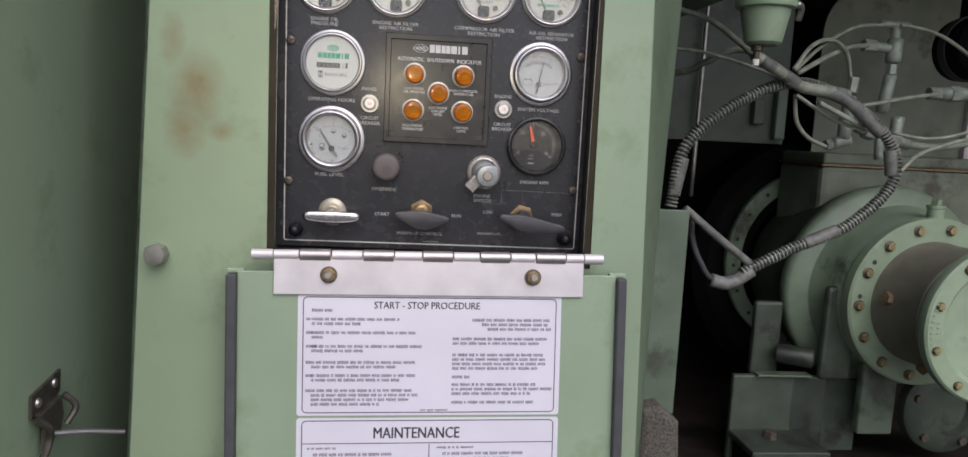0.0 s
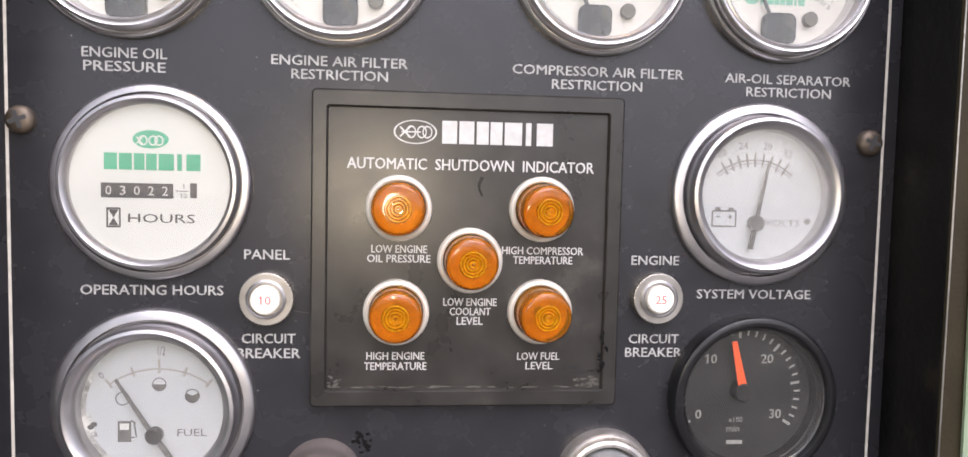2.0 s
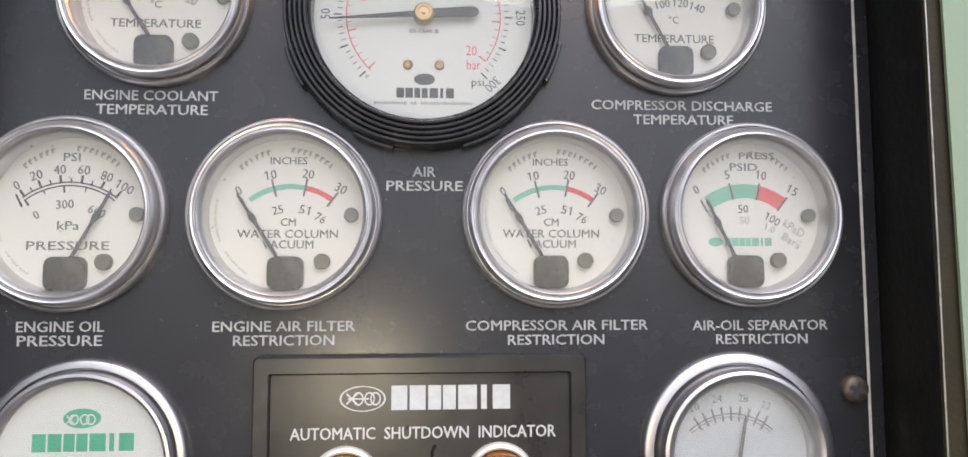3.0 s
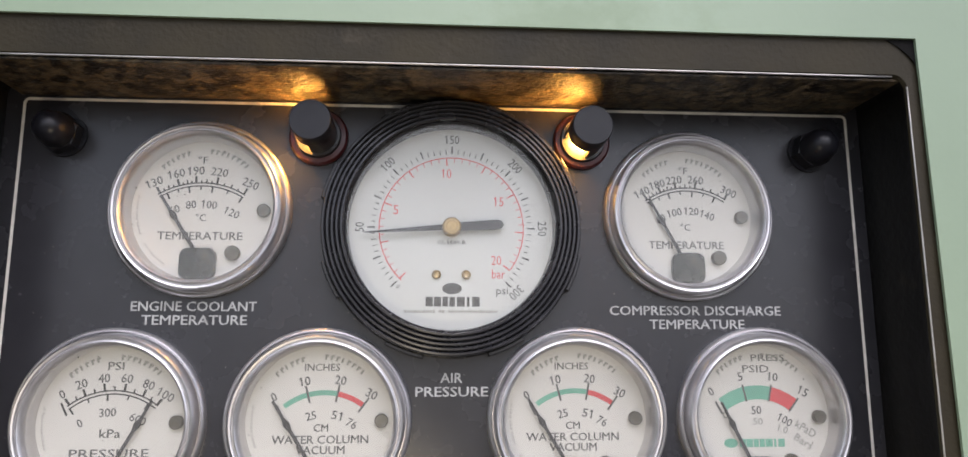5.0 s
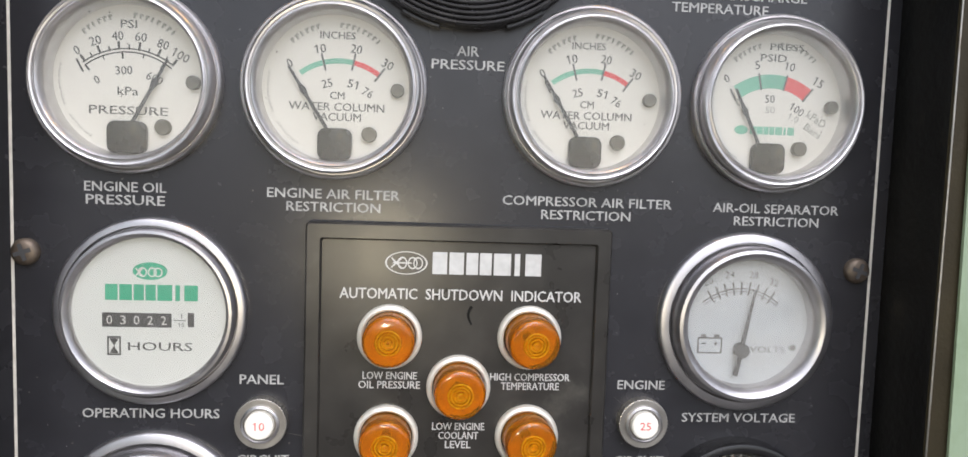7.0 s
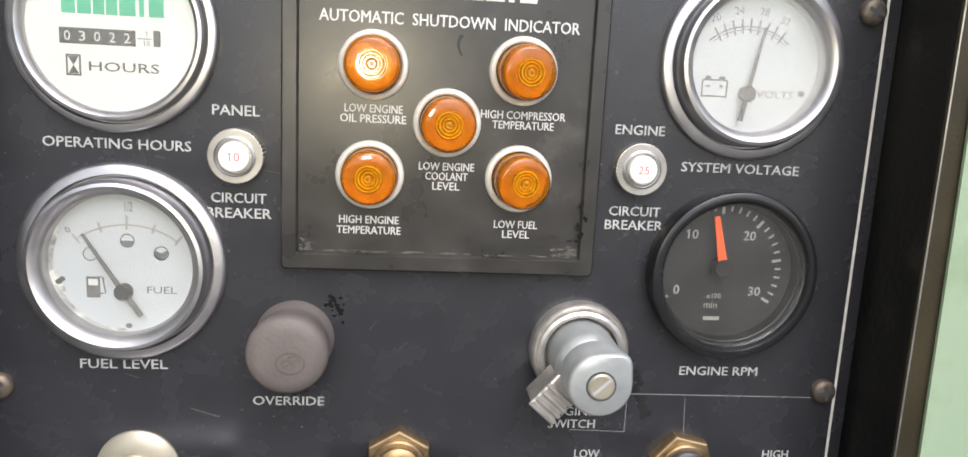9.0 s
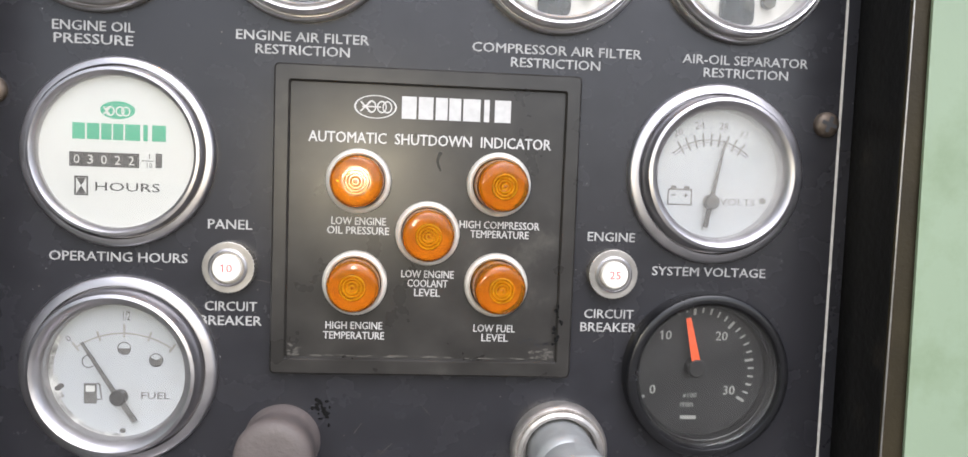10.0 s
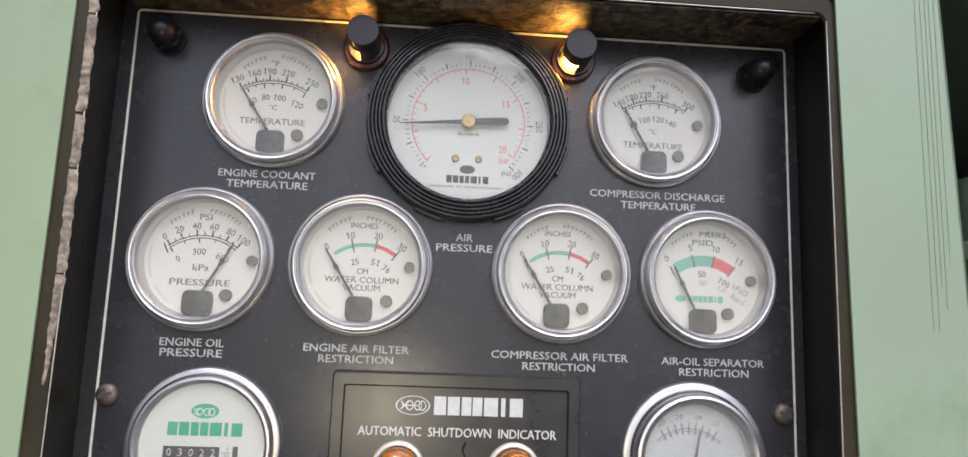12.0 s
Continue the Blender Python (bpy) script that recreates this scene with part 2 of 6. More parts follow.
DARK_BRASS = material("dull_grey_stud", (0.095, 0.088, 0.07), 0.45, 0.3, vary=0.2, scale=200)
# Paler amber stands for light thrown back inside the lens.
AMBER_PALE = material("amber_rib_glints", (1.0, 0.44, 0.008), 0.16, vary=0.35, scale=500, coat=0.1, spec=0.4)
AMBER_PALE.node_tree.nodes["Principled BSDF"].inputs["Transmission Weight"].default_value = 0.5
PRINT_GREY = material("dusty_white_print", (0.31, 0.31, 0.305), 0.6, vary=0.15, scale=300)
INK_SOFT = material("greyed_black_ink", (0.115, 0.115, 0.118), 0.7, vary=0.2, scale=400)
HOOD_BLACK = material("black_hood_plastic", (0.009, 0.009, 0.012), 0.36, vary=0.15, scale=90, spec=0.3)
# Brown mottling paints in the smoked cover's broken reflections.
SMOKED = material("smoked_cover_reflections", (0.020, 0.019, 0.017), 0.16, vary=0.6, scale=120, second=(0.085, 0.072, 0.045), second_at=0.55, second_scale=110, spec=0.5)
SMEAR = material("damp_oil_film", (0.017, 0.017, 0.018), 0.27, vary=0.3, scale=80, bump=0.16, bump_scale=900)
OIL = material("oily_black_smudge", (0.004, 0.004, 0.004), 0.18, vary=0.2, scale=200)
DUST = material("pale_dust", (0.085, 0.080, 0.071), 0.9, vary=0.3, scale=300)
STAIN = material("damp_grey_stain", (0.34, 0.35, 0.36), 0.7, vary=0.5, scale=260, second=(0.60, 0.61, 0.62), second_at=0.5, second_scale=180)
CLEAR = glass("gauge_glass", haze=0.035)
MILKY = glass("milky_gauge_glass", haze=0.11)
SMOKY = glass("dusty_gauge_glass", haze=0.012)
BULB = glow("lit_bulb", (1.0, 0.46, 0.08), 125.0)
HOSE = material("grey_hose_rubber", (0.30, 0.315, 0.25), 0.38, vary=0.25, scale=50, bump=0.2)
CONDUIT = material("dusty_black_conduit", (0.23, 0.24, 0.195), 0.42, vary=0.45, scale=45, second=(0.39, 0.40, 0.335), second_at=0.56, second_scale=30)
CASTING = material("grimy_brown_casting", (0.185, 0.172, 0.135), 0.55, vary=0.15, scale=20, bump=0.3, bump_scale=200, second=(0.17, 0.22, 0.16), second_at=0.6, second_scale=12)
# Near-black, so the bay's deep shade is held in the colour.
DARK = material("dark_shaded_steel", (0.0045, 0.0042, 0.0038), 0.8, vary=0.4, scale=15, spec=0.15)
STONE = material("grey_gravel_soil", (0.10, 0.092, 0.083), 0.9, vary=0.35, scale=30, bump=0.8, bump_scale=60, second=(0.085, 0.078, 0.066), second_at=0.5, second_scale=5)
CLOTH = material("speckled_grey_felt", (0.09, 0.08, 0.066), 0.9, vary=0.5, scale=350, bump=0.8, bump_scale=500)

def add_rust(m, spots, colour=(0.20, 0.160, 0.075)):
    """Rust blotches of uneven outline round a few places, in the object's own metres."""
    n, link = m.node_tree.nodes, m.node_tree.links.new
    b = n["Principled BSDF"]
    co, under = n.new("ShaderNodeTexCoord"), b.inputs["Base Color"].links[0].from_socket
    rough = n.new("ShaderNodeTexNoise")
    rough.inputs["Scale"].default_value, rough.inputs["Detail"].default_value, rough.inputs["Roughness"].default_value = 24, 8, 0.6
    link(co.outputs["Object"], rough.inputs["Vector"])
    total = None
    for x, z, rx, rz in spots:
        move = n.new("ShaderNodeMapping")
        move.vector_type = "TEXTURE"
        move.inputs["Location"].default_value, move.inputs["Scale"].default_value = (x, FACE, z - 0.6), (rx, 1.0, rz)
        link(co.outputs["Object"], move.inputs["Vector"])
        far = n.new("ShaderNodeVectorMath")
        far.operation = "LENGTH"
        link(move.outputs[0], far.inputs[0])
        near = n.new("ShaderNodeMapRange")
        near.inputs["From Min"].default_value, near.inputs["From Max"].default_value = 1.0, 0.0
        near.inputs["To Min"].default_value, near.inputs["To Max"].default_value = 0.0, 0.62
        link(far.outputs["Value"], near.inputs["Value"])
        if total is None:
            total = near.outputs["Result"]
        else:
            most = n.new("ShaderNodeMath")
            most.operation = "MAXIMUM"
            link(total, most.inputs[0]), link(near.outputs["Result"], most.inputs[1])
            total = most.outputs[0]
    times = n.new("ShaderNodeMath")
    times.operation = "MULTIPLY"
    link(total, times.inputs[0]), link(rough.outputs["Fac"], times.inputs[1])
    ramp = n.new("ShaderNodeValToRGB")
    ramp.color_ramp.elements[0].position, ramp.color_ramp.elements[1].position = 0.06, 0.36
    link(times.outputs[0], ramp.inputs["Fac"])
    mix = n.new("ShaderNodeMix")
    mix.data_type = "RGBA"
    mix.inputs["B"].default_value = (*colour, 1)
    link(ramp.outputs["Color"], mix.inputs["Factor"]), link(under, mix.inputs["A"]), link(mix.outputs["Result"], b.inputs["Base Color"])


FACE = -0.040      # outer face of the cabinet's front sheet
# ---------------------------------------------------------------- mesh helpers
MM = 0.001


def part(name, bm, mat, parent=None, label="", smooth=False, at=None):
    """Links a bmesh as one mesh object, under a thing or a part where one is given."""
    me = bpy.data.meshes.new(name)
    bmesh.ops.recalc_face_normals(bm, faces=bm.faces)
    bm.to_mesh(me)
    bm.free()
    me.materials.append(mat)
    if smooth:
        me.shade_smooth()
        if smooth != "all":
            me.set_sharp_from_angle(angle=radians(38))
    ob = new(name, me)
    if parent:
        ob.parent = parent
    if at is not None:
        ob.matrix_basis = at
    if label:
        ob["label"] = label
    return ob


def thing(name, m, label, category, group="", kind=""):
    """An Empty at the base of a thing."""
    ob = new(name)
    ob.empty_display_size = 0.01
    ob.matrix_basis = m
    return tagged(ob, label, category, group, kind)


def lathe(profile, seg=64, bm=None, scale=MM, close=False):
    """A turned form round local z from (radius, height) pairs in millimetres."""
    bm = bm or bmesh.new()
    rings = []
    for r, h in profile:
        if r < 1e-6:
            rings.append([bm.verts.new((0, 0, h * scale))] * seg)
        else:
            rings.append([bm.verts.new((r * scale * math.cos(2 * math.pi * i / seg), r * scale * math.sin(2 * math.pi * i / seg), h * scale)) for i in range(seg)])
    pairs = list(zip(rings, rings[1:])) + ([(rings[-1], rings[0])] if close else [])
    for a, b in pairs:
        for i in range(seg):
            j = (i + 1) % seg
            vs = []
            for v in (a[i], a[j], b[j], b[i]):
                if v not in vs:
                    vs.append(v)
            if len(vs) > 2:
                bm.faces.new(vs)
    return bm


def box(x0, x1, y0, y1, z0, z1, bm=None, bevel=0.0, seg=2):
    own = bmesh.new()
    bmesh.ops.create_cube(own, size=1, matrix=Matrix.LocRotScale(((x0 + x1) / 2, (y0 + y1) / 2, (z0 + z1) / 2), None, (abs(x1 - x0), abs(y1 - y0), abs(z1 - z0))))
    if bevel:
        bmesh.ops.bevel(own, geom=own.edges[:], offset=bevel, segments=seg, profile=0.5, affect="EDGES")
    if bm is None:
        return own
    me = bpy.data.meshes.new("tmp")
    own.to_mesh(me)
    own.free()
    bm.from_mesh(me)
    bpy.data.meshes.remove(me)
    return bm


def prism(outline, h0, h1, bm=None, scale=MM, bevel=0.0):
    """A flat outline in local x and y, raised from h0 to h1."""
    own = bmesh.new()
    vs = [own.verts.new((x * scale, y * scale, h0 * scale)) for x, y in outline]
    face = own.faces.new(vs)
    up = bmesh.ops.extrude_face_region(own, geom=[face])
    bmesh.ops.translate(own, vec=(0, 0, (h1 - h0) * scale), verts=[v for v in up["geom"] if isinstance(v, bmesh.types.BMVert)])
    if bevel:
        bmesh.ops.bevel(own, geom=[e for e in own.edges if all(v.co.z > (h1 - 0.01) * scale for v in e.verts)], offset=bevel * scale, segments=2, profile=0.5, affect="EDGES")
    if bm is None:
        return own
    me = bpy.data.meshes.new("tmp")
    own.to_mesh(me)
    own.free()
    bm.from_mesh(me)
    bpy.data.meshes.remove(me)
    return bm


def rounded(w, h, r, n=6, cx=0.0, cy=0.0):
    """The outline of a rectangle with round corners."""
    pts = []
    for sx, sy, a0 in ((1, 1, 0), (-1, 1, 90), (-1, -1, 180), (1, -1, 270)):
        for k in range(n + 1):
            a = radians(a0 + 90 * k / n)
            pts.append((cx + sx * (w / 2 - r) + r * math.cos(a), cy + sy * (h / 2 - r) + r * math.sin(a)))
    return pts


def polygon(n, r, turn=0.0):
    return [(r * math.cos(2 * math.pi * k / n + turn), r * math.sin(2 * math.pi * k / n + turn)) for k in range(n)]


def sector(bm, r0, r1, a0, a1, z, cx=0.0, cy=0.0, n=40, scale=MM):
    """A flat arc band; angles in degrees clockwise from straight up."""
    def pt(r, a):
        return bm.verts.new(((cx + r * math.sin(radians(a))) * scale, (cy + r * math.cos(radians(a))) * scale, z * scale))
    prev = None
    for k in range(n + 1):
        a = a0 + (a1 - a0) * k / n
        now = (pt(r0, a), pt(r1, a))
        if prev:
            bm.faces.new((prev[0], prev[1], now[1], now[0]))
        prev = now
    return bm


def tick(bm, r0, r1, a, w, z, cx=0.0, cy=0.0):
    s, c = math.sin(radians(a)), math.cos(radians(a))
    vs = []
    for r, o in ((r0, -w / 2), (r0, w / 2), (r1, w / 2), (r1, -w / 2)):
        vs.append(bm.verts.new(((cx + r * s + o * c) * MM, (cy + r * c - o * s) * MM, z * MM)))
    bm.faces.new(vs)


def bar(bm, x, y, w, h, z, turn=0.0):
    c, s = math.cos(radians(turn)), math.sin(radians(turn))
    bm.faces.new([bm.verts.new(((x + a * w / 2 * c - b * h / 2 * s) * MM, (y + a * w / 2 * s + b * h / 2 * c) * MM, z * MM)) for a, b in ((-1, -1), (1, -1), (1, 1), (-1, 1))])


def ellipse(bm, x, y, w, h, z, n=28, inner=0.0):
    def ring(k):
        return [bm.verts.new(((x + w / 2 * k * math.cos(2 * math.pi * i / n)) * MM, (y + h / 2 * k * math.sin(2 * math.pi * i / n)) * MM, z * MM)) for i in range(n)]
    out = ring(1.0)
    if not inner:
        bm.faces.new(out)
    else:
        ins = ring(inner)
        for i in range(n):
            bm.faces.new((out[i], out[(i + 1) % n], ins[(i + 1) % n], ins[i]))


def flag_ones(me):
    """Gives each plain upright of a figure 1 its slanting flag."""
    own = bmesh.new()
    own.from_mesh(me)
    tall, left = max(v.co.y for v in own.verts), set(own.verts)
    while left:
        island, reach = set(), [left.pop()]
        while reach:
            v = reach.pop()
            island.add(v)
            reach += [o for e in v.link_edges for o in e.verts if o in left]
            left -= set(reach)
        x0, x1, y0, y1 = min(v.co.x for v in island), max(v.co.x for v in island), min(v.co.y for v in island), max(v.co.y for v in island)
        if x1 - x0 < 0.25 * (y1 - y0) and y1 - y0 > 0.8 * tall:
            own.faces.new([own.verts.new((x0 + dx * tall, y1 - dy * tall, 0)) for dx, dy in ((0.02, 0.0), (-0.20, 0.17), (-0.20, 0.29), (0.02, 0.16))])
    own.to_mesh(me)
    own.free()


def words(bm, body, x, y, h, w=None, z=0.0, turn=0.0, bold=0.0, spacing=1.0):
    """Built-in lettering laid flat, its middle at x, y, h high and w wide, in millimetres."""
    cu = bpy.data.curves.new("tmp", "FONT")
    cu.body, cu.space_character, cu.resolution_u = body, spacing, 2
    ob = bpy.data.objects.new("tmp", cu)
    scene.collection.objects.link(ob)
    me = bpy.data.meshes.new_from_object(ob.evaluated_get(bpy.context.evaluated_depsgraph_get()))
    if "1" in body and not body.strip("0123456789."):
        flag_ones(me)
    co = [v.co for v in me.vertices]
    x0, x1, y0, y1 = min(v.x for v in co), max(v.x for v in co), min(v.y for v in co), max(v.y for v in co)
    ky = h / (y1 - y0)
    kx = w / (x1 - x0) if w else ky
    c, s = math.cos(radians(turn)), math.sin(radians(turn))
    for v in me.vertices:
        a, b = (v.co.x - (x0 + x1) / 2) * kx, (v.co.y - (y0 + y1) / 2) * ky
        v.co = Vector(((x + a * c - b * s) * MM, (y + a * s + b * c) * MM, z * MM))
    bm.from_mesh(me)
    if bold:
        for px, py, up in ((1, 0.5, 0.006), (-1, -0.5, 0.012)):
            for v in me.vertices:
                v.co += Vector((px * bold * ky, py * bold * ky, up)) * MM
            bm.from_mesh(me)
            for v in me.vertices:
                v.co -= Vector((px * bold * ky, py * bold * ky, up)) * MM
    bpy.data.objects.remove(ob)
    bpy.data.curves.remove(cu)
    bpy.data.meshes.remove(me)


def smooth_path(points, n=10):
    """A Catmull-Rom line through a few points."""
    p = [Vector(q) for q in points]
    p = [2 * p[0] - p[1]] + p + [2 * p[-1] - p[-2]]
    out = []
    for i in range(1, len(p) - 2):
        for k in range(n):
            t = k / n
            out.append(0.5 * (2 * p[i] + (p[i + 1] - p[i - 1]) * t + (2 * p[i - 1] - 5 * p[i] + 4 * p[i + 1] - p[i + 2]) * t * t + (3 * p[i] - p[i - 1] - 3 * p[i + 1] + p[i + 2]) * t ** 3))
    out.append(p[-2])
    return out


def tube(points, radius, seg=10, n=10, ridge=0.0, pitch=0.006, bm=None):
    """A hose along a line; ridge makes it corrugated."""
    bm = bm or bmesh.new()
    line = smooth_path(points, n)
    if ridge:
        dense, run = [line[0]], 0.0
        for a, b in zip(line, line[1:]):
            d = (b - a).length
            k = max(1, int(d / (pitch / 4)))
            dense += [a.lerp(b, (i + 1) / k) for i in range(k)]
        line = dense
    side, rings, run = None, [], 0.0
    for i, p in enumerate(line):
        d = (line[min(i + 1, len(line) - 1)] - line[max(i - 1, 0)]).normalized()
        if side is None:
            side = d.orthogonal().normalized()
        side = (side - d * side.dot(d)).normalized()
        up = d.cross(side)
        r = radius + (ridge if ridge and (i // 2) % 2 else 0.0)
        rings.append([bm.verts.new(p + r * (side * math.cos(2 * math.pi * k / seg) + up * math.sin(2 * math.pi * k / seg))) for k in range(seg)])
    for a, b in zip(rings, rings[1:]):
        for k in range(seg):
            bm.faces.new((a[k], a[(k + 1) % seg], b[(k + 1) % seg], b[k]))
    bm.faces.new(rings[0]), bm.faces.new(rings[-1])
    return bm


def on_panel(x, z, y=0.0, turn=0.0):
    """The pose of a thing mounted on the upright panel: local z points out of it, local y up."""
    return pose(x, y, z, 90, 0, 0) @ pose(0, 0, 0, 0, 0, turn)


# ---------------------------------------------------------------- setting: ground, enclosure
ground = part("ground", box(-60, 60, -60, 60, -0.3, 0.0), STONE)
tagged(ground, "dry grey gravel and soil yard ground", "ground", kind="structure")

add_rust(GREEN_WORN, ((-0.240, 1.305, 0.040, 0.055), (-0.262, 1.350, 0.018, 0.042), (-0.232, 1.430, 0.050, 0.050), (-0.250, 1.262, 0.030, 0.040), (-0.215, 1.262, 0.022, 0.014), (-0.236, 1.312, 0.022, 0.032)))
# The wall's colour carries the dark of the bay.
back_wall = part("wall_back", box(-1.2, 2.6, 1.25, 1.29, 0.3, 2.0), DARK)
tagged(back_wall, "near-black steel back wall, bay shade in its colour", "wall", kind="structure")
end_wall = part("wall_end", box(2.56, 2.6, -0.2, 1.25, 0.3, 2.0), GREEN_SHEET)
tagged(end_wall, "unseen dim green steel end wall of the enclosure", "wall", kind="structure")
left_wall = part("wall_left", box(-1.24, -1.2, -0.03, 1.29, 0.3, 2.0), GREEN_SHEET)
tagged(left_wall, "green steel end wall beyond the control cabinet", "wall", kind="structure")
# Unseen roof, added to keep the bay below it dim.
roof = part("shade_roof", box(0.24, 2.6, 0.02, 1.29, 1.80, 1.83), GREEN_SHEET)
tagged(roof, "unseen green canopy roof added to shade the engine bay", "roof", kind="structure")
roof_rear = part("shade_roof_rear", box(-1.2, 0.24, -0.03, 1.29, 1.80, 1.83), GREEN_SHEET)
tagged(roof_rear, "unseen green roof added behind the control cabinet", "roof", kind="structure")
deck = part("floor", box(-1.2, 2.6, -0.03, 1.25, 0.0, 0.6), DECK_BROWN)
tagged(deck, "oily dark steel skid deck under the machine", "floor", kind="structure")

# ---------------------------------------------------------------- cabinet
cabinet = thing("control_cabinet", pose(0, 0, 0.6), "pale green steel control cabinet with recessed panel and rust stains", "cabinet")


def wall_xz(outline, y0, y1):
    """An upright sheet in x and z between two depths."""
    bm = bmesh.new()
    a = [bm.verts.new((x, y0, z - 0.6)) for x, z in outline]
    b = [bm.verts.new((x, y1, z - 0.6)) for x, z in outline]
    n = len(a)
    bm.faces.new(a), bm.faces.new(b)
    for i in range(n):
        bm.faces.new((a[i], a[(i + 1) % n], b[(i + 1) % n], b[i]))
    return bm


OPEN_L, OPEN_R, OPEN_B, OPEN_T = -0.1695, 0.1685, 1.134, 1.5583
LEFT_TOP, LEFT_LOW, RIGHT_TOP, RIGHT_LOW, TOP, LOW = -0.266, -0.318, 0.210, 0.245, 1.72, 0.70


def edge_x(a, b, z):
    return a + (b - a) * (TOP - z) / (TOP - LOW)


def stile(x_in, a, b):
    return [(x_in, LOW), (edge_x(a, b, LOW), LOW), (edge_x(a, b, TOP), TOP), (x_in, TOP)]


part("left_stile", wall_xz(stile(OPEN_L, LEFT_TOP, LEFT_LOW), FACE, FACE + 0.0012), GREEN_WORN, cabinet, "rust-stained green sheet")
part("right_stile", wall_xz([(OPEN_R, LOW), (edge_x(RIGHT_TOP, RIGHT_LOW, LOW), LOW), (edge_x(RIGHT_TOP, RIGHT_LOW, TOP), TOP), (0.1645, TOP), (0.1664, OPEN_T), (0.1714, OPEN_B), (OPEN_R, OPEN_B)], FACE, FACE + 0.0012), GREEN, cabinet)
part("top_rail", wall_xz([(OPEN_L, OPEN_T), (0.1664, OPEN_T), (0.1645, TOP), (OPEN_L, TOP)], FACE, FACE + 0.0012), GREEN, cabinet)
part("lower_sheet", wall_xz([(OPEN_L, LOW), (OPEN_R, LOW), (OPEN_R, OPEN_B), (OPEN_L, OPEN_B)], FACE, FACE + 0.0012), GREEN, cabinet)


def side_sheet(a, b, steps):
    """A bent side that runs back from an edge of the front sheet, through offsets (dx, dy)."""
    bm = bmesh.new()
    rows = []
    for z in (LOW, TOP):
        rows.append([bm.verts.new((edge_x(a, b, z) + dx, FACE + dy, z - 0.6)) for dx, dy in steps])
    for i in range(len(steps) - 1):
        bm.faces.new((rows[0][i], rows[0][i + 1], rows[1][i + 1], rows[1][i]))
    bmesh.ops.solidify(bm, geom=bm.faces[:], thickness=0.002)
    return bm


# Left side wears the green with shade in it, darker than the front.
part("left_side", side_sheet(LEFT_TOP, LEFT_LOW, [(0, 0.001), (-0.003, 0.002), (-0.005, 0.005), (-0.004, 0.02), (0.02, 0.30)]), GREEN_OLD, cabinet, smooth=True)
bm = bmesh.new()
rows = []
for z, deep in ((LOW, 0.010), (0.92, 0.015), (1.05, 0.028), (1.19, 0.046), (1.42, 0.088), (TOP, 0.13)):
    near = edge_x(RIGHT_TOP, RIGHT_LOW, z)
    rows.append([bm.verts.new((near + deep * kx, FACE + deep * ky, z - 0.6)) for kx, ky in ((0, 0.0), (0.010, 0.004), (0.028, 0.022), (0.40, 0.55), (0.68, 0.97), (0.70, 1.04), (0.66, 1.15))])
    rows[-1].append(bm.verts.new((near + deep * 0.6, 0.20, z - 0.6)))
for low, high in zip(rows, rows[1:]):
    for k in range(7):
        bm.faces.new((low[k], low[k + 1], high[k + 1], high[k]))
bmesh.ops.solidify(bm, geom=bm.faces[:], thickness=0.002)
part("right_side", bm, GREEN, cabinet, smooth=True)
# The flap's darker green carries its shade.
part("lower_flap", box(0.300, 0.411, 0.298, 0.302, 0.24, 0.57, bevel=0.0015), FLAP, cabinet, "grimy lower side flap, shade in its green")
for x, w, low in ((0.2050, 0.0009, 1.40), (0.2078, 0.0012, 1.40), (0.2098, 0.0008, 1.42), (0.2121, 0.0013, 1.41), (0.2143, 0.0008, 1.43)):
    part("fold_line", prism([(x - w / 2, low - 0.6), (x + w / 2, low + 0.02 - 0.6), (x + w / 2 - 0.0004, 0.986), (x - w / 2 - 0.0004, 0.986)], 0, 0.00016, scale=1.0), GREEN, cabinet, at=pose(0, FACE - 0.0001, 0, 90, 0, 0), smooth=True)

# recess liner: a black tray behind the opening, with a flange lip
def loop_xz(x0, x1, z0, z1, r, y, bm):
    return [bm.verts.new((a, y, b - 0.6)) for a, b in rounded(x1 - x0, z1 - z0, r, 5, (x0 + x1) / 2, (z0 + z1) / 2)]


def skin(bm, loops):
    for a, b in zip(loops, loops[1:]):
        for i in range(len(a)):
            bm.faces.new((a[i], a[(i + 1) % len(a)], b[(i + 1) % len(b)], b[i]))


bm = bmesh.new()
skin(bm, [loop_xz(-0.1670, 0.1670, 1.1420, 1.5480, 0.004, 0.0045, bm), loop_xz(-0.1640, 0.1650, 1.1395, 1.5468, 0.005, -0.030, bm), loop_xz(-0.1625, 0.1632, 1.1390, 1.5456, 0.005, -0.0365, bm)])
part("recess_liner", bm, LINER_BLACK, cabinet, "grimy black recess wall", smooth=True)
bm = bmesh.new()
skin(bm, [loop_xz(-0.1620, 0.1628, 1.1385, 1.5450, 0.0055, -0.0362, bm), loop_xz(-0.1625, 0.1633, 1.1380, 1.5455, 0.005, -0.0374, bm), loop_xz(-0.1720, 0.1705, 1.1300, 1.5600, 0.008, -0.0384, bm), loop_xz(-0.1720, 0.1705, 1.1300, 1.5600, 0.008, -0.0355, bm)])
part("recess_flange", bm, FLANGE_BROWN, cabinet, "oily brown-black flange round the recess", smooth=True)
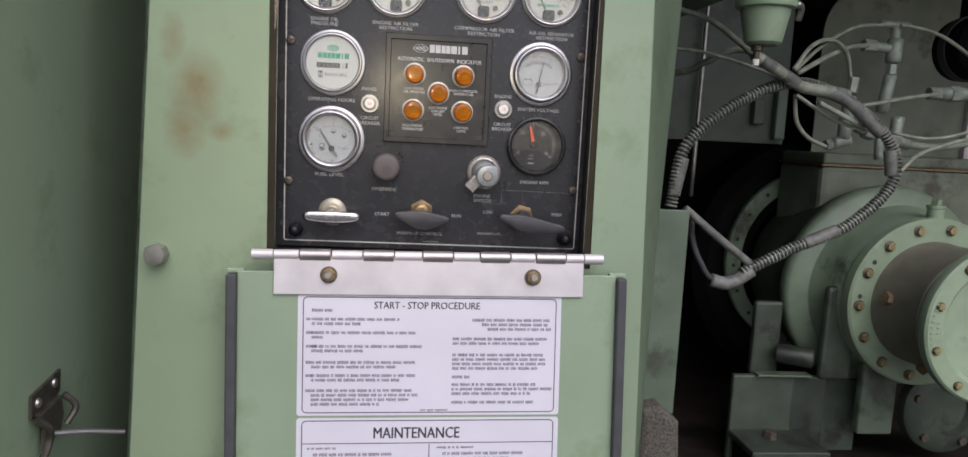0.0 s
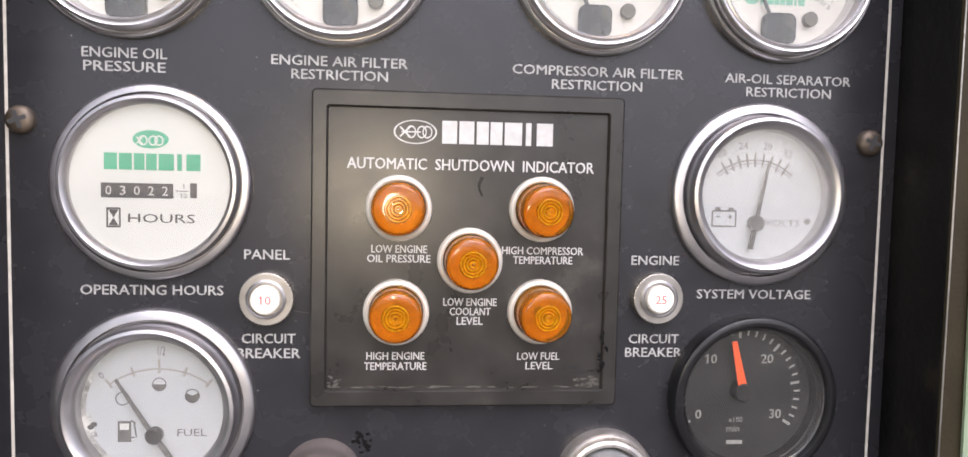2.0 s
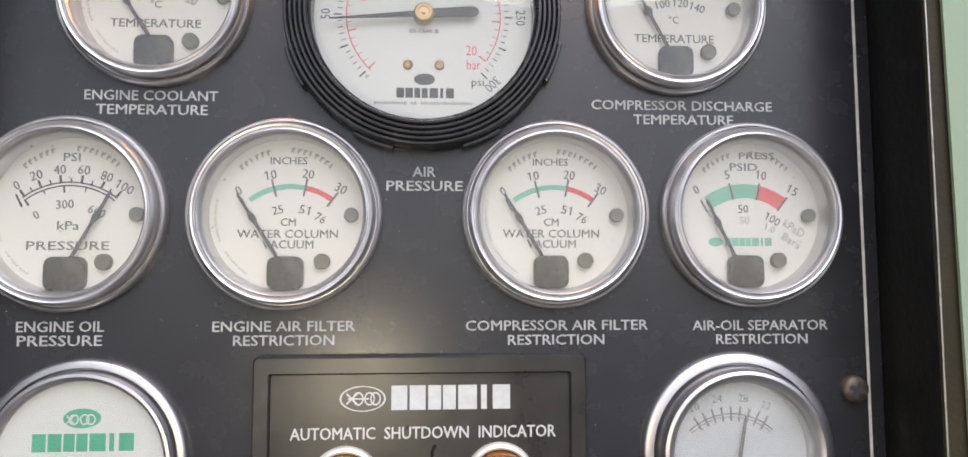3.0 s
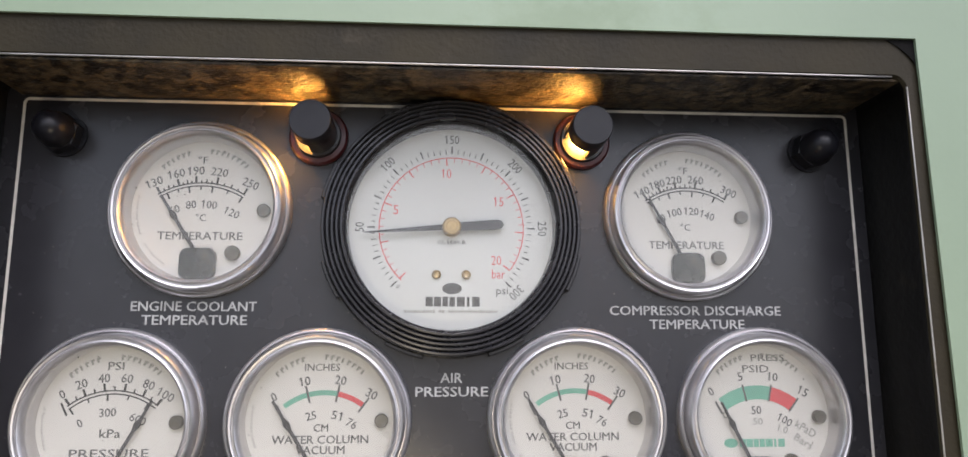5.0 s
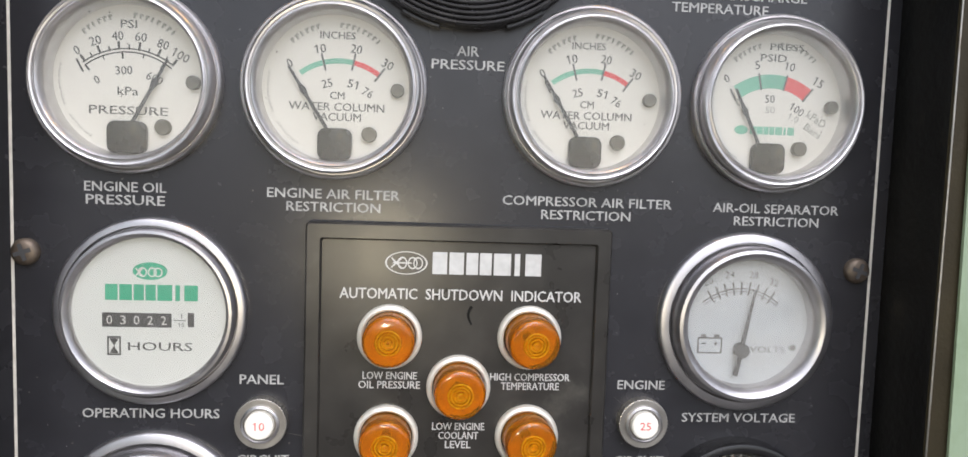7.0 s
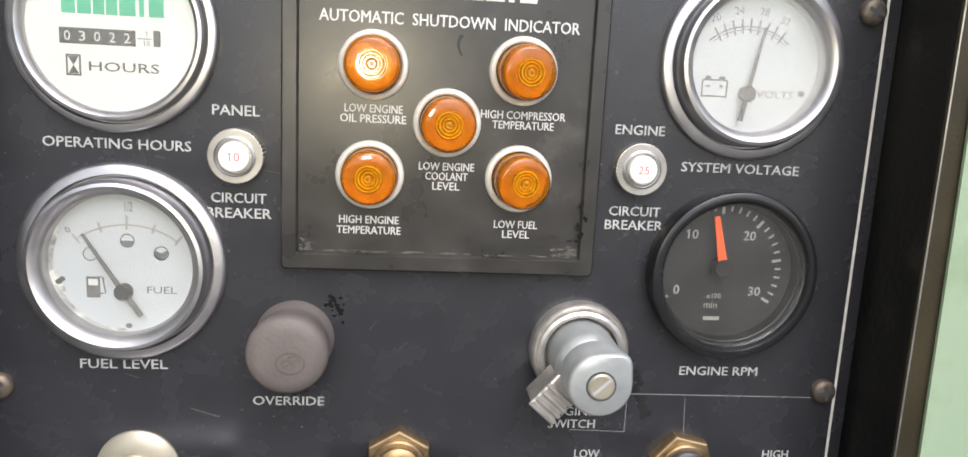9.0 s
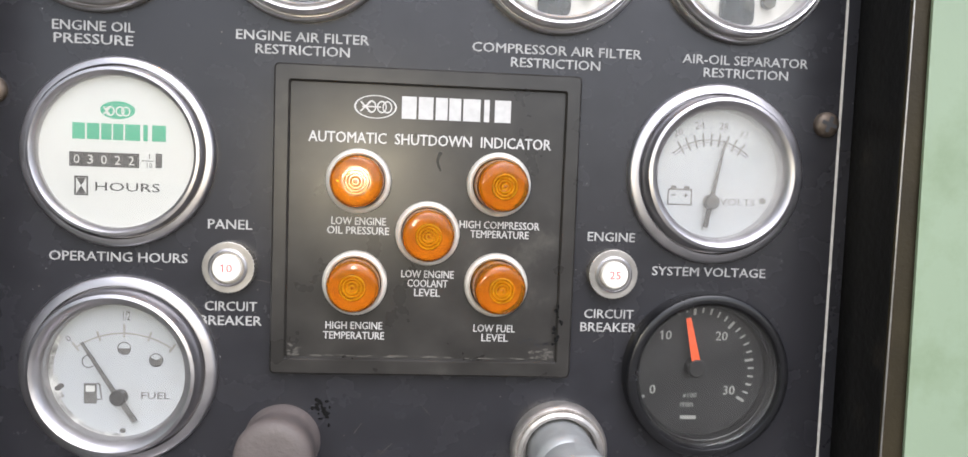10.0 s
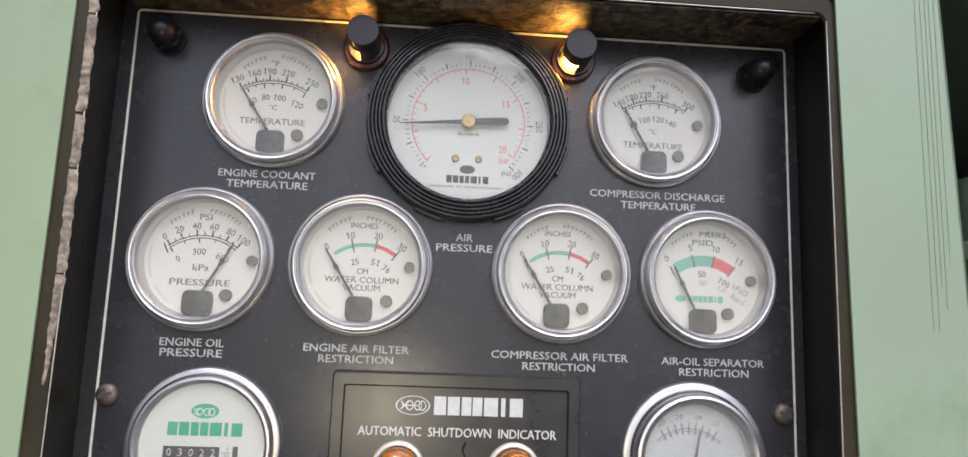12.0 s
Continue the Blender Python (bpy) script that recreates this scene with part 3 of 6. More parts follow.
# Black plate painted in for the shaded gap behind the flange's cut corner.
part("corner_gap_black", prism([(154.2, 959.2), (169.0, 961.0), (168.0, 946.5), (164.6, 951.8), (161.0, 955.2)], 0, 0.2), DARK, cabinet, "black plate for the dark gap at the flange corner", at=pose(0, FACE + 0.0016, 0, 90, 0, 0))
part("recess_top", box(-0.1615, 0.1622, -0.0355, 0.0025, 0.9436, 0.9446, bevel=0.0003), LINER_RUST, cabinet, "rusty speckled top wall of the recess")
part("wear_or_glint_edge", tube([(-0.158, -0.0372, 0.9446), (-0.05, -0.0374, 0.9447), (0.05, -0.0374, 0.9447), (0.158, -0.0372, 0.9446)], 0.0004, 6, 8), STEEL, cabinet, "bright worn edge", smooth="all")
for x in (-0.1617, 0.1632):
    part("wear_or_glint_edge", tube([(x, -0.0373, 0.5440), (x - 0.0002, -0.0375, 0.68), (x + 0.0001, -0.0374, 0.82), (x, -0.0373, 0.941)], 0.00035, 6, 8), STEEL, cabinet, "bright worn edge", smooth="all")
z = 1.366
while z < 1.543:
    run = random.uniform(0.022, 0.048)
    bm = bmesh.new()
    rows = []
    n = int(run / 0.0016)
    for i in range(n + 1):
        t = i / n
        fat = (0.0042 - 0.0028 * max(0.0, (1.41 - z - run * t) / 0.044)) * (0.75 if i in (0, n) else 1.0)
        left, right = -0.1650 + random.uniform(-0.0003, 0.0003), -0.1650 + fat + random.uniform(-0.0005, 0.0003)
        up = random.uniform(0.0008, 0.0015)
        rows.append([bm.verts.new((x, -0.0372 - h, z + run * t - 0.6)) for x, h in ((left, 0.0), (left + 0.0004, up), (right - 0.0007, up * 0.9), (right, 0.0002))])
    for low, high in zip(rows, rows[1:]):
        for k in range(3):
            bm.faces.new((low[k], low[k + 1], high[k + 1], high[k]))
    bm.faces.new(rows[0]), bm.faces.new(rows[-1])
    part("sealant", bm, SEALANT, cabinet, "crumbling grey-brown sealant strip")
    z += run + random.uniform(0.0003, 0.0016)

# the black instrument panel
panel = thing("instrument_panel", on_panel(0, 1.345), "black enamelled instrument panel with white lettering and a cream border line", "control panel")
HOLES = ((-92.1, 1500.3, 26.8), (93.4, 1500.0, 26.8), (-119.1, 1422.7, 26.8), (-46.2, 1422.8, 26.8), (48.1, 1423.1, 26.8), (119.3, 1423.2, 26.8), (111.3, 1261.9, 27.6), (1.3, 1494.0, 39.5))


def pierced(w, h, r, holes, thick):
    """A sheet with round holes, its front at height 0."""
    bm = bmesh.new()
    for outline in [rounded(w, h, r)] + [[(cx + q * math.cos(2 * math.pi * k / 48), cy + q * math.sin(2 * math.pi * k / 48)) for k in range(48)] for cx, cy, q in holes]:
        vs = [bm.verts.new((x * MM, y * MM, 0)) for x, y in outline]
        for i in range(len(vs)):
            bm.edges.new((vs[i], vs[(i + 1) % len(vs)]))
    bmesh.ops.triangle_fill(bm, edges=bm.edges[:], use_beauty=True, normal=(0, 0, 1))
    up = bmesh.ops.extrude_face_region(bm, geom=bm.faces[:])
    bmesh.ops.translate(bm, vec=(0, 0, -thick * MM), verts=[v for v in up["geom"] if isinstance(v, bmesh.types.BMVert)])
    return bm


part("panel_sheet", pierced(333, 404, 3, [(x, z - 1345, q) for x, z, q in HOLES], 2.0), PANEL_BLACK, panel)
bm = bmesh.new()
loops = []
for off in (0.0, 1.1):
    loops.append([bm.verts.new(((1.0 - (y - 2.0) * 0.0036 * (x < 0) + x) * MM, y * MM, 0.12 * MM)) for x, y in rounded(321.4 - 2 * off, 394.0 - 2 * off, 2.4 - off, 5, 0.0, 0.6)])
skin(bm, loops)
part("border_line", bm, LINE, panel, "thin cream border line")

CAPTIONS = (
    ("ENGINE COOLANT", -92.7, 1464.0, 45.0), ("TEMPERATURE", -92.4, 1459.0, 37.6), ("COMPRESSOR DISCHARGE", 95.2, 1463.0, 67.0), ("TEMPERATURE", 95.5, 1457.8, 37.0),
    ("AIR", 1.6, 1438.0, 8.0), ("PRESSURE", 1.8, 1433.0, 26.6), ("ENGINE OIL", -120, 1384.5, 28.5), ("PRESSURE", -120, 1379.8, 27.5),
    ("ENGINE AIR FILTER", -46, 1384.2, 48.0), ("RESTRICTION", -46, 1379.4, 34.0), ("COMPRESSOR AIR FILTER", 48.5, 1384.0, 64.5), ("RESTRICTION", 48, 1379.0, 34.0),
    ("AIR-OIL SEPARATOR", 121.8, 1383.6, 49.7), ("RESTRICTION", 122.2, 1378.7, 33.5), ("OPERATING HOURS", -111, 1301.4, 49.0), ("PANEL", -71.2, 1314.6, 16.0),
    ("CIRCUIT", -70.5, 1284.0, 19.0), ("BREAKER", -70.5, 1278.6, 22.5), ("FUEL LEVEL", -111.5, 1221.8, 30.3), ("OVERRIDE", -53, 1208.2, 26.0),
    ("ENGINE", 72.5, 1314.2, 18.5), ("CIRCUIT", 73, 1284.2, 19.5), ("BREAKER", 73, 1279.0, 22.0), ("SYSTEM VOLTAGE", 112, 1301.6, 45.5), ("ENGINE RPM", 112, 1222.2, 31.5))
SMALL = (("ENGINE", 54.5, 1205.0, 18.5), ("SWITCH", 55, 1199.8, 18.5), ("LOW", 62, 1187.3, 10.0), ("HIGH", 139.5, 1187.2, 10.8), ("START", -54, 1181.0, 16.0),
         ("RUN", 27, 1181.8, 10.2), ("WARM-UP CONTROL", -12.5, 1160.8, 50.5))
for body, x, z, w in CAPTIONS + SMALL:
    bm = bmesh.new()
    words(bm, body, x, z - 1345, 3.5, w, 0.15, bold=0.014)
    part("lettering", bm, CAPTION, panel)
bm = bmesh.new()
words(bm, "02250052-572", 64, 1163.2 - 1345, 2.3, 25.5, 0.15, bold=0.02)
part("part_number", bm, CAPTION, panel)
bm = bmesh.new()
for k in range(9):
    bar(bm, -7.5 + 1.9 * k, 1152 - 1345, 1.4, 0.9, 0.15)
part("fine_print", bm, INK_GREY, panel)
# scuffs, a chipped spot and a score line
bm = bmesh.new()
for k in range(26):
    a, r = random.uniform(0, 6.3), abs(random.gauss(0, 2.2))
    ellipse(bm, -37 + r * math.cos(a) + k * 0.1, 1247.3 - 1345 + 1.5 * r * math.sin(a) - k * 0.15, random.uniform(0.6, 2.3), random.uniform(0.5, 1.8), 0.12 + 0.0005 * k, 9)
part("tar_spot", bm, OIL, panel, "glossy black tar smudge")
bm = bmesh.new()
bar(bm, 114, 1212 - 1345, 76, 0.22, 0.12, -0.6), bar(bm, 100, 1203 - 1345, 0.12, 15, 0.12, 3), bar(bm, 76.2, 1204.4 - 1345, 0.16, 15.2, 0.13), bar(bm, 65.5, 1197.0 - 1345, 22, 0.16, 0.13, -2)
part("score_line", bm, INK_GREY, panel, "fine scratch in the enamel")
bm = bmesh.new()
for k in range(70):
    x, y = random.uniform(-150, 150), random.uniform(-185, 185)
    ellipse(bm, x, y, random.uniform(0.2, 0.55), random.uniform(0.2, 0.5), 0.12, 6)
tagged(part("dust_specks", bm, INK_GREY, panel), kind="stuff")
bm = bmesh.new()
for k in range(240):
    ellipse(bm, random.uniform(-156, 156), random.uniform(-190, 190), random.uniform(0.25, 0.9), random.uniform(0.25, 0.7), 0.11, 6)
for k in range(46):
    x, y = random.gauss(-20, 90), random.gauss(-95, 55)
    if abs(x) < 150 and abs(y) < 185:
        bar(bm, x, y, random.uniform(1.5, 9.0), random.uniform(0.08, 0.2), 0.115, random.uniform(-60, 60))
for k in range(6):
    bar(bm, -87.5 + 1.7 * k, 1204.6 - 1345 - 0.55 * k, 2.2, 0.4, 0.12, -20 + 3 * k)
tagged(part("scuff_marks", bm, DUST, panel), "dusty scuffs and fine scratches", kind="stuff")
bm = bmesh.new()
for k in range(18):
    t = k / 17
    ellipse(bm, 79 + 5 * t + random.gauss(0, 1.2), 1222 - 1345 - 20 * t + random.gauss(0, 1.5), random.uniform(2.2, 3.6), random.uniform(2.2, 3.4), 0.105 + 0.0004 * k, 14)
tagged(part("oil_smudge", bm, SMEAR, panel), "black oily smudge", kind="stuff")

# ---------------------------------------------------------------- gauges
SWITCH_BEZEL = [(33.4, 0), (33.4, 2.4), (33.1, 3.4), (32.6, 3.8), (32.0, 3.4), (31.7, 2.4), (31.6, 1.2), (31.2, 1.2), (31.1, 5.6), (30.8, 6.9), (30.2, 7.5), (29.6, 7.3), (29.2, 6.6), (29.0, 6.6), (28.8, 7.2), (28.3, 7.5), (27.8, 7.1), (27.3, 5.9), (26.9, 3.8), (26.6, -2.4)]


def needle_mesh(x0, y0, x1, y1, w0, w1, z, thick=0.5, bead=None):
    """A tapered pointer from its pivot to its tip."""
    d = Vector((x1 - x0, y1 - y0)).normalized()
    n = Vector((-d.y, d.x))
    out = [(x0 + n.x * w0 / 2, y0 + n.y * w0 / 2), (x0 - n.x * w0 / 2, y0 - n.y * w0 / 2)]
    if bead:
        for t, w in ((bead - 0.1, w0 * 0.9), (bead, w0 * 1.9), (bead + 0.1, w0 * 0.8)):
            out.append((x0 + (x1 - x0) * t - n.x * w / 2, y0 + (y1 - y0) * t - n.y * w / 2))
    out += [(x1 - n.x * w1 / 2, y1 - n.y * w1 / 2), (x1 + n.x * w1 / 2, y1 + n.y * w1 / 2)]
    if bead:
        for t, w in ((bead + 0.1, w0 * 0.8), (bead, w0 * 1.9), (bead - 0.1, w0 * 0.9)):
            out.append((x0 + (x1 - x0) * t + n.x * w / 2, y0 + (y1 - y0) * t + n.y * w / 2))
    return prism(out, z, z + thick)


def shell(g, bezel, metal, dial, dial_r, dial_z, glass_r, glass_z, label="", pane_mat=None):
    part("bezel", lathe(bezel, 96), metal, g, label, smooth=True)
    part("dial", lathe([(0, dial_z), (dial_r, dial_z), (dial_r, dial_z - 0.8), (0, dial_z - 0.8)], 64), dial, g)
    pane = part("glass", lathe([(0, glass_z), (glass_r, glass_z), (glass_r, glass_z - 1.2), (0, glass_z - 1.2)], 64), pane_mat or CLEAR, g, "dusty glass", smooth=True)
    pane.visible_shadow = False


def rim_writing(g, z, r, spans, h, mat=INK_GREY, pitch=2.1):
    """Unreadable or trade lettering along the rim, as plain short bars."""
    bm = bmesh.new()
    for a0, a1 in spans:
        a = a0
        while a < a1:
            tick(bm, r - h / 2, r + h / 2, a, h * 0.42, z)
            if int(a * 7) % 3:
                tick(bm, r + h * 0.1, r + h / 2, a + 1.4, h * 0.5, z + 0.01)
            a += math.degrees(pitch / r)
    part("rim_print", bm, mat, g, "faded trade lettering")


def dial_words(g, z, mat, rows):
    """Words on a dial: text, middle x and y, height, width and turn."""
    for body, x, y, h, w, turn in rows:
        bm = bmesh.new()
        words(bm, body, x, y, h, w, z, turn, bold=0.016)
        part("dial_word", bm, mat, g)


def switch_gauge(x, z, label, arc, upper, r_up, lower, r_low, text, tip, pivot, cover, band=None, fine=True, extra=None, stray=None):
    """A round switch gauge: arc is the scale's centre and radius; upper and lower are the numerals with their angles."""
    g = thing("gauge", on_panel(x * MM, z * MM), label, "gauge", "round switch gauges on the panel")
    shell(g, SWITCH_BEZEL, CHROME, DIAL, 26.7, -2.2, 27.4, 5.2)
    zp = -2.1
    cx, cy, r = arc
    ink = INK_SOFT if band else INK
    arcs = bmesh.new()
    a0, a1 = upper[0][1], upper[-1][1]
    if band is None:
        sector(arcs, r - 0.75, r - 0.25, a0 - 2, a1 + 1, zp, cx, cy)
        sector(arcs, r + 0.45, r + 0.95, a0 - 2, a1 + 1, zp, cx, cy)
    for k, (body, a) in enumerate(upper):
        if band is None:
            tick(arcs, r + 0.4, r + 3.4, a, 0.85, zp, cx, cy)
        elif k:
            tick(arcs, (band[0] + band[1]) / 2 - 3.0, (band[0] + band[1]) / 2 + 3.4, a, 0.75, zp + 0.02, cx, cy)
    if fine:
        for (_, a), (_, b) in zip(upper, upper[1:]):
            for k in range(1, 4 if len(upper) < 6 else 2):
                n = 4 if len(upper) < 6 else 2
                tick(arcs, r + 0.4, r + (2.2 if k == n // 2 else 1.7), a + (b - a) * k / n, 0.55, zp, cx, cy)
        for body, a in lower:
            tick(arcs, r - 2.9, r - 0.3, a, 0.7, zp, cx, cy)
        for (_, a), (_, b) in zip(lower, lower[1:]):
            tick(arcs, r - 2.0, r - 0.3, (a + b) / 2, 0.5, zp, cx, cy)
    if stray:
        bar(arcs, stray[0], stray[1], 0.75, 5.0, zp, stray[2])
    part("scale", arcs, ink, g)
    if band:
        inner, outer, first, split, green, red = band
        for nm, b0, b1, mt in (("green_band", first, split, green), ("red_band", split, a1, red)):
            bm = bmesh.new()
            sector(bm, inner, outer, b0, b1, zp - 0.03, cx, cy)
            part(nm, bm, mt, g)
    for row, rr, h in ((upper, r_up, 3.2), (lower, r_low, 3.0)):
        for body, a in row:
            bm = bmesh.new()
            words(bm, body, cx + rr * math.sin(radians(a)), cy + rr * math.cos(radians(a)), h, 2.25 * len(body) * h / 3.2 - 0.5, zp, -a * 0.75, bold=0.016)
            part("numeral", bm, INK_SOFT, g)
    dial_words(g, zp, INK_SOFT, text)
    if extra:
        extra(g, zp)
    rim_writing(g, zp, 22.9, ((-44, -16), (4, 46)), 1.9, INK_GREY)
    rim_writing(g, zp, 24.4, ((-112, -78), (-146, -122)), 0.9, INK_GREY, pitch=1.4)
    part("pivot_cover", prism(rounded(cover[1] - cover[0], 11.6, 3.0, 5, (cover[0] + cover[1]) / 2, -20.4), -2.0, 0.4, bevel=0.5), SMOKED, g, "smoked black pivot cover")
    for px, py, rad in (((cover[0] + cover[1]) / 2 + 12.4, -16.4, 2.8), (22.4, -0.1, 2.5)):
        part("contact_post", lathe([(0, 0.2), (rad - 0.3, 0.2), (rad, -0.2), (rad, -2.2)], 24), DARK_BRASS, g, smooth=True, at=pose(px * MM, py * MM, 0))
    part("needle", needle_mesh(pivot[0], pivot[1], tip[0], tip[1], 1.3, 0.9, -0.6, 0.4, bead=0.62), INK, g)
    return g


def name_rows(x, *rows):
    return tuple((body, x + dx, y, h, w, 0) for body, dx, y, h, w in rows)


switch_gauge(-92.1, 1500.3, "chrome-rimmed engine coolant temperature gauge with a cream dial", (-1.1, -19.8, 29.7),
             (("130", -30.5), ("160", -16.4), ("190", -4.4), ("220", 10.0), ("250", 30.6)), 35.2, (("60", -26.2), ("80", -9.8), ("100", 7.6), ("120", 31.0)), 22.2,
             name_rows(-1.1, ("°F", -0.3, 19.6, 2.8, 3.6), ("°C", 0.1, -2.8, 2.8, 3.8), ("TEMPERATURE", 0.2, -9.8, 3.0, 31.2)), (-15.6, 5.3), (-2.6, -14.7), (-7.4, 5.8))
switch_gauge(93.4, 1500.0, "chrome-rimmed compressor discharge temperature gauge with a cream dial", (1.2, -17.0, 28.0),
             (("140", -34.1), ("180", -21.6), ("220", -8.9), ("260", 6.8), ("300", 32.0)), 32.2, (("80", -34.0), ("100", -16.0), ("120", 4.6), ("140", 24.0)), 19.4,
             name_rows(0.1, ("°F", 0.0, 18.8, 2.8, 3.6), ("°C", 0.0, -4.1, 2.8, 3.8), ("TEMPERATURE", 0.0, -11.3, 3.0, 30.0)), (-14.5, 6.7), (-2.5, -15.7), (-6.3, 6.5))
switch_gauge(-119.1, 1422.7, "chrome-rimmed engine oil pressure gauge reading high", (-0.6, -14.3, 24.7),
             (("0", -36.4), ("20", -22.4), ("40", -7.1), ("60", 8.4), ("80", 23.8), ("100", 37.4)), 30.0, (("0", -38.0), ("300", -5.0), ("600", 30.8)), 17.8,
             name_rows(-0.6, ("PSI", 0.2, 19.8, 2.9, 5.6), ("kPa", -0.2, -3.9, 3.0, 7.2), ("PRESSURE", 0.0, -10.8, 3.0, 27.4)), (13.6, 7.7), (1.3, -14.9), (-7.5, 6.3), stray=(-17.4, 4.6, 27))
for gx, gz, nm, sh in ((-46.2, 1422.8, "engine", 0.0), (48.1, 1423.1, "compressor", -1.6)):
    switch_gauge(gx, gz, "chrome-rimmed " + nm + " air filter vacuum gauge with green and red arc", (1.5 + sh, -13.8, 23.7),
                 (("0", -39.4), ("10", -14.8), ("20", 11.4), ("30", 36.5)), 28.8, (("25", -17.0), ("51", 16.5), ("76", 38.6)), 16.2,
                 name_rows(0.4 + sh, ("INCHES", 0.0, 19.1, 2.6, 12.7), ("CM", 0.1, -2.6, 2.7, 5.2), ("WATER COLUMN", 0.0, -6.7, 2.9, 34.6), ("VACUUM", 0.1, -10.4, 2.9, 17.5)),
                 (-16.9 + sh * 0.6, 7.1), (-3.1 + sh, -14.6), (-6.2 + sh, 6.3 + sh), band=(22.8, 24.7, -37.5, 11.4, INK_TEAL, INK_RED), fine=False, stray=(-14.6 + sh, 3.4, 27))


def separator_extra(g, zp):
    dial_words(g, zp, INK_GREY, (("0", -13.8, 0.6, 2.7, 2.0, 20), (".50", -1.7, -1.8, 2.6, 4.6, 0), ("1.0", 8.1, -4.6, 2.6, 4.2, -22), ("kPaD", 17.3, -4.7, 3.0, 8.4, -32), ("Bars", 16.1, -9.3, 2.7, 7.4, -32)))
    bm = bmesh.new()
    ellipse(bm, -12.2, -9.7, 5.4, 3.4, zp)
    for x, w in ((-7.6, 2.5), (-4.9, 2.5), (-2.4, 2.0), (-0.1, 2.0), (2.6, 2.8), (5.0, 0.9), (7.4, 2.6)):
        bar(bm, x, -9.7, w, 3.0, zp)
    part("trade_mark", bm, INK_TEAL, g, "green trade mark bars")


switch_gauge(119.3, 1423.2, "chrome-rimmed separator pressure gauge with a broad green and red band", (-1.0, -13.6, 22.6),
             (("0", -38.0), ("5", -12.4), ("10", 12.9), ("15", 38.4)), 29.2, (("50", -2.2), ("100", 40.0)), 16.0,
             name_rows(0.0, ("PRESS.", 4.6, 22.0, 2.5, 14.4), ("PSID", -1.0, 17.8, 2.8, 10.3)), (-15.7, 5.5), (-5.5, -15.7), (-8.4, 4.7),
             band=(20.0, 25.2, -37.0, 13.4, INK_TEAL, INK_RED), fine=False, extra=separator_extra, stray=(-16.2, 3.4, 27))

# large air pressure gauge with a ridged ring
g = thing("air_pressure_gauge", on_panel(0.0013, 1.4940), "large air pressure gauge with a ridged black ring and white dial", "gauge")
ring = [(49.0, 0), (49.0, 2.4), (48.6, 3.4), (48.5, 6.2)]
for k in range(5):
    r = 47.5 - 1.75 * k
    h = 0.45 * k
    ring += [(r + 0.95, 6.4 + h), (r + 0.75, 8.4 + h), (r + 0.3, 9.2 + h), (r - 0.35, 9.3 + h), (r - 0.75, 8.6 + h), (r - 0.9, 6.6 + h)]
ring += [(39.4, 9.6), (38.9, 8.8), (38.7, 0.0)]
part("ring", lathe(ring, 128), RING_BLACK, g, "ridged glossy black ring", smooth=True)
for k in range(8):
    bm = bmesh.new()
    a0 = 12 + 45 * k
    lug = [(48.6 * math.sin(radians(a)), 48.6 * math.cos(radians(a))) for a in np.linspace(a0, a0 + 17, 7)] + [(50.2 * math.sin(radians(a)), 50.2 * math.cos(radians(a))) for a in np.linspace(a0 + 17, a0, 7)]
    prism(lug, 0.5, 5.0, bm, bevel=0.5)
    part("grip_lug", bm, RING_BLACK, g)
part("dial", lathe([(0, 1.2), (39.2, 1.2), (39.2, 0.4), (0, 0.4)], 96), DIAL_WHITE, g)
pane = part("glass", lathe([(0, 8.4), (39.1, 8.4), (39.1, 7.0), (0, 7.0)], 96), CLEAR, g, "clear glass", smooth=True)
pane.visible_shadow = False
bm = bmesh.new()
for i in range(61):
    a = -135 + 4.5 * i
    tick(bm, 28.9, 31.9 if i % 5 == 0 else 30.6, a, 0.55 if i % 5 == 0 else 0.32, 1.3)
part("pressure_scale", bm, INK, g)
bm = bmesh.new()
sector(bm, 27.2, 27.6, -137, 125, 1.3, n=90)
for i in range(41):
    a = -135 + 261 * i / 40
    tick(bm, 24.3 if i % 5 == 0 else 25.6, 27.4, a, 0.5 if i % 5 == 0 else 0.3, 1.3)
part("bar_scale", bm, INK_RED, g)
for i, body in ((0, "0"), (1, "50"), (2, "100"), (3, "150"), (4, "200"), (5, "250"), (6, "300")):
    a = -135 + 45 * i
    rr = 28.2 if i == 0 else 34.7
    bm = bmesh.new()
    words(bm, body, rr * math.sin(radians(a)), rr * math.cos(radians(a)) - (2.5 if i == 0 else 0), 1.6 if i == 0 else 3.4, None if i == 0 else 1.85 * len(body), 1.3, -a)
    part("numeral", bm, INK, g)
bm = bmesh.new()
words(bm, "psi", 19.2, -24.3, 3.6, 4.4, 1.3)
part("dial_word", bm, INK, g)
for body, x, y in (("5", -21.2, 6.8), ("10", -2.1, 21.2), ("15", 18.0, 10.4), ("20", 17.0, -12.3)):
    bm = bmesh.new()
    words(bm, body, x, y, 3.6, 1.9 * len(body), 1.3)
    part("numeral", bm, INK_RED, g)
bm = bmesh.new()
words(bm, "bar", 17.8, -17.5, 3.5, 5.0, 1.3)
part("dial_word", bm, INK_RED, g)
bm = bmesh.new()
words(bm, "02-1549-B", 0, -5.6, 1.5, 10.6, 1.3, bold=0.01)
part("part_number", bm, INK, g)
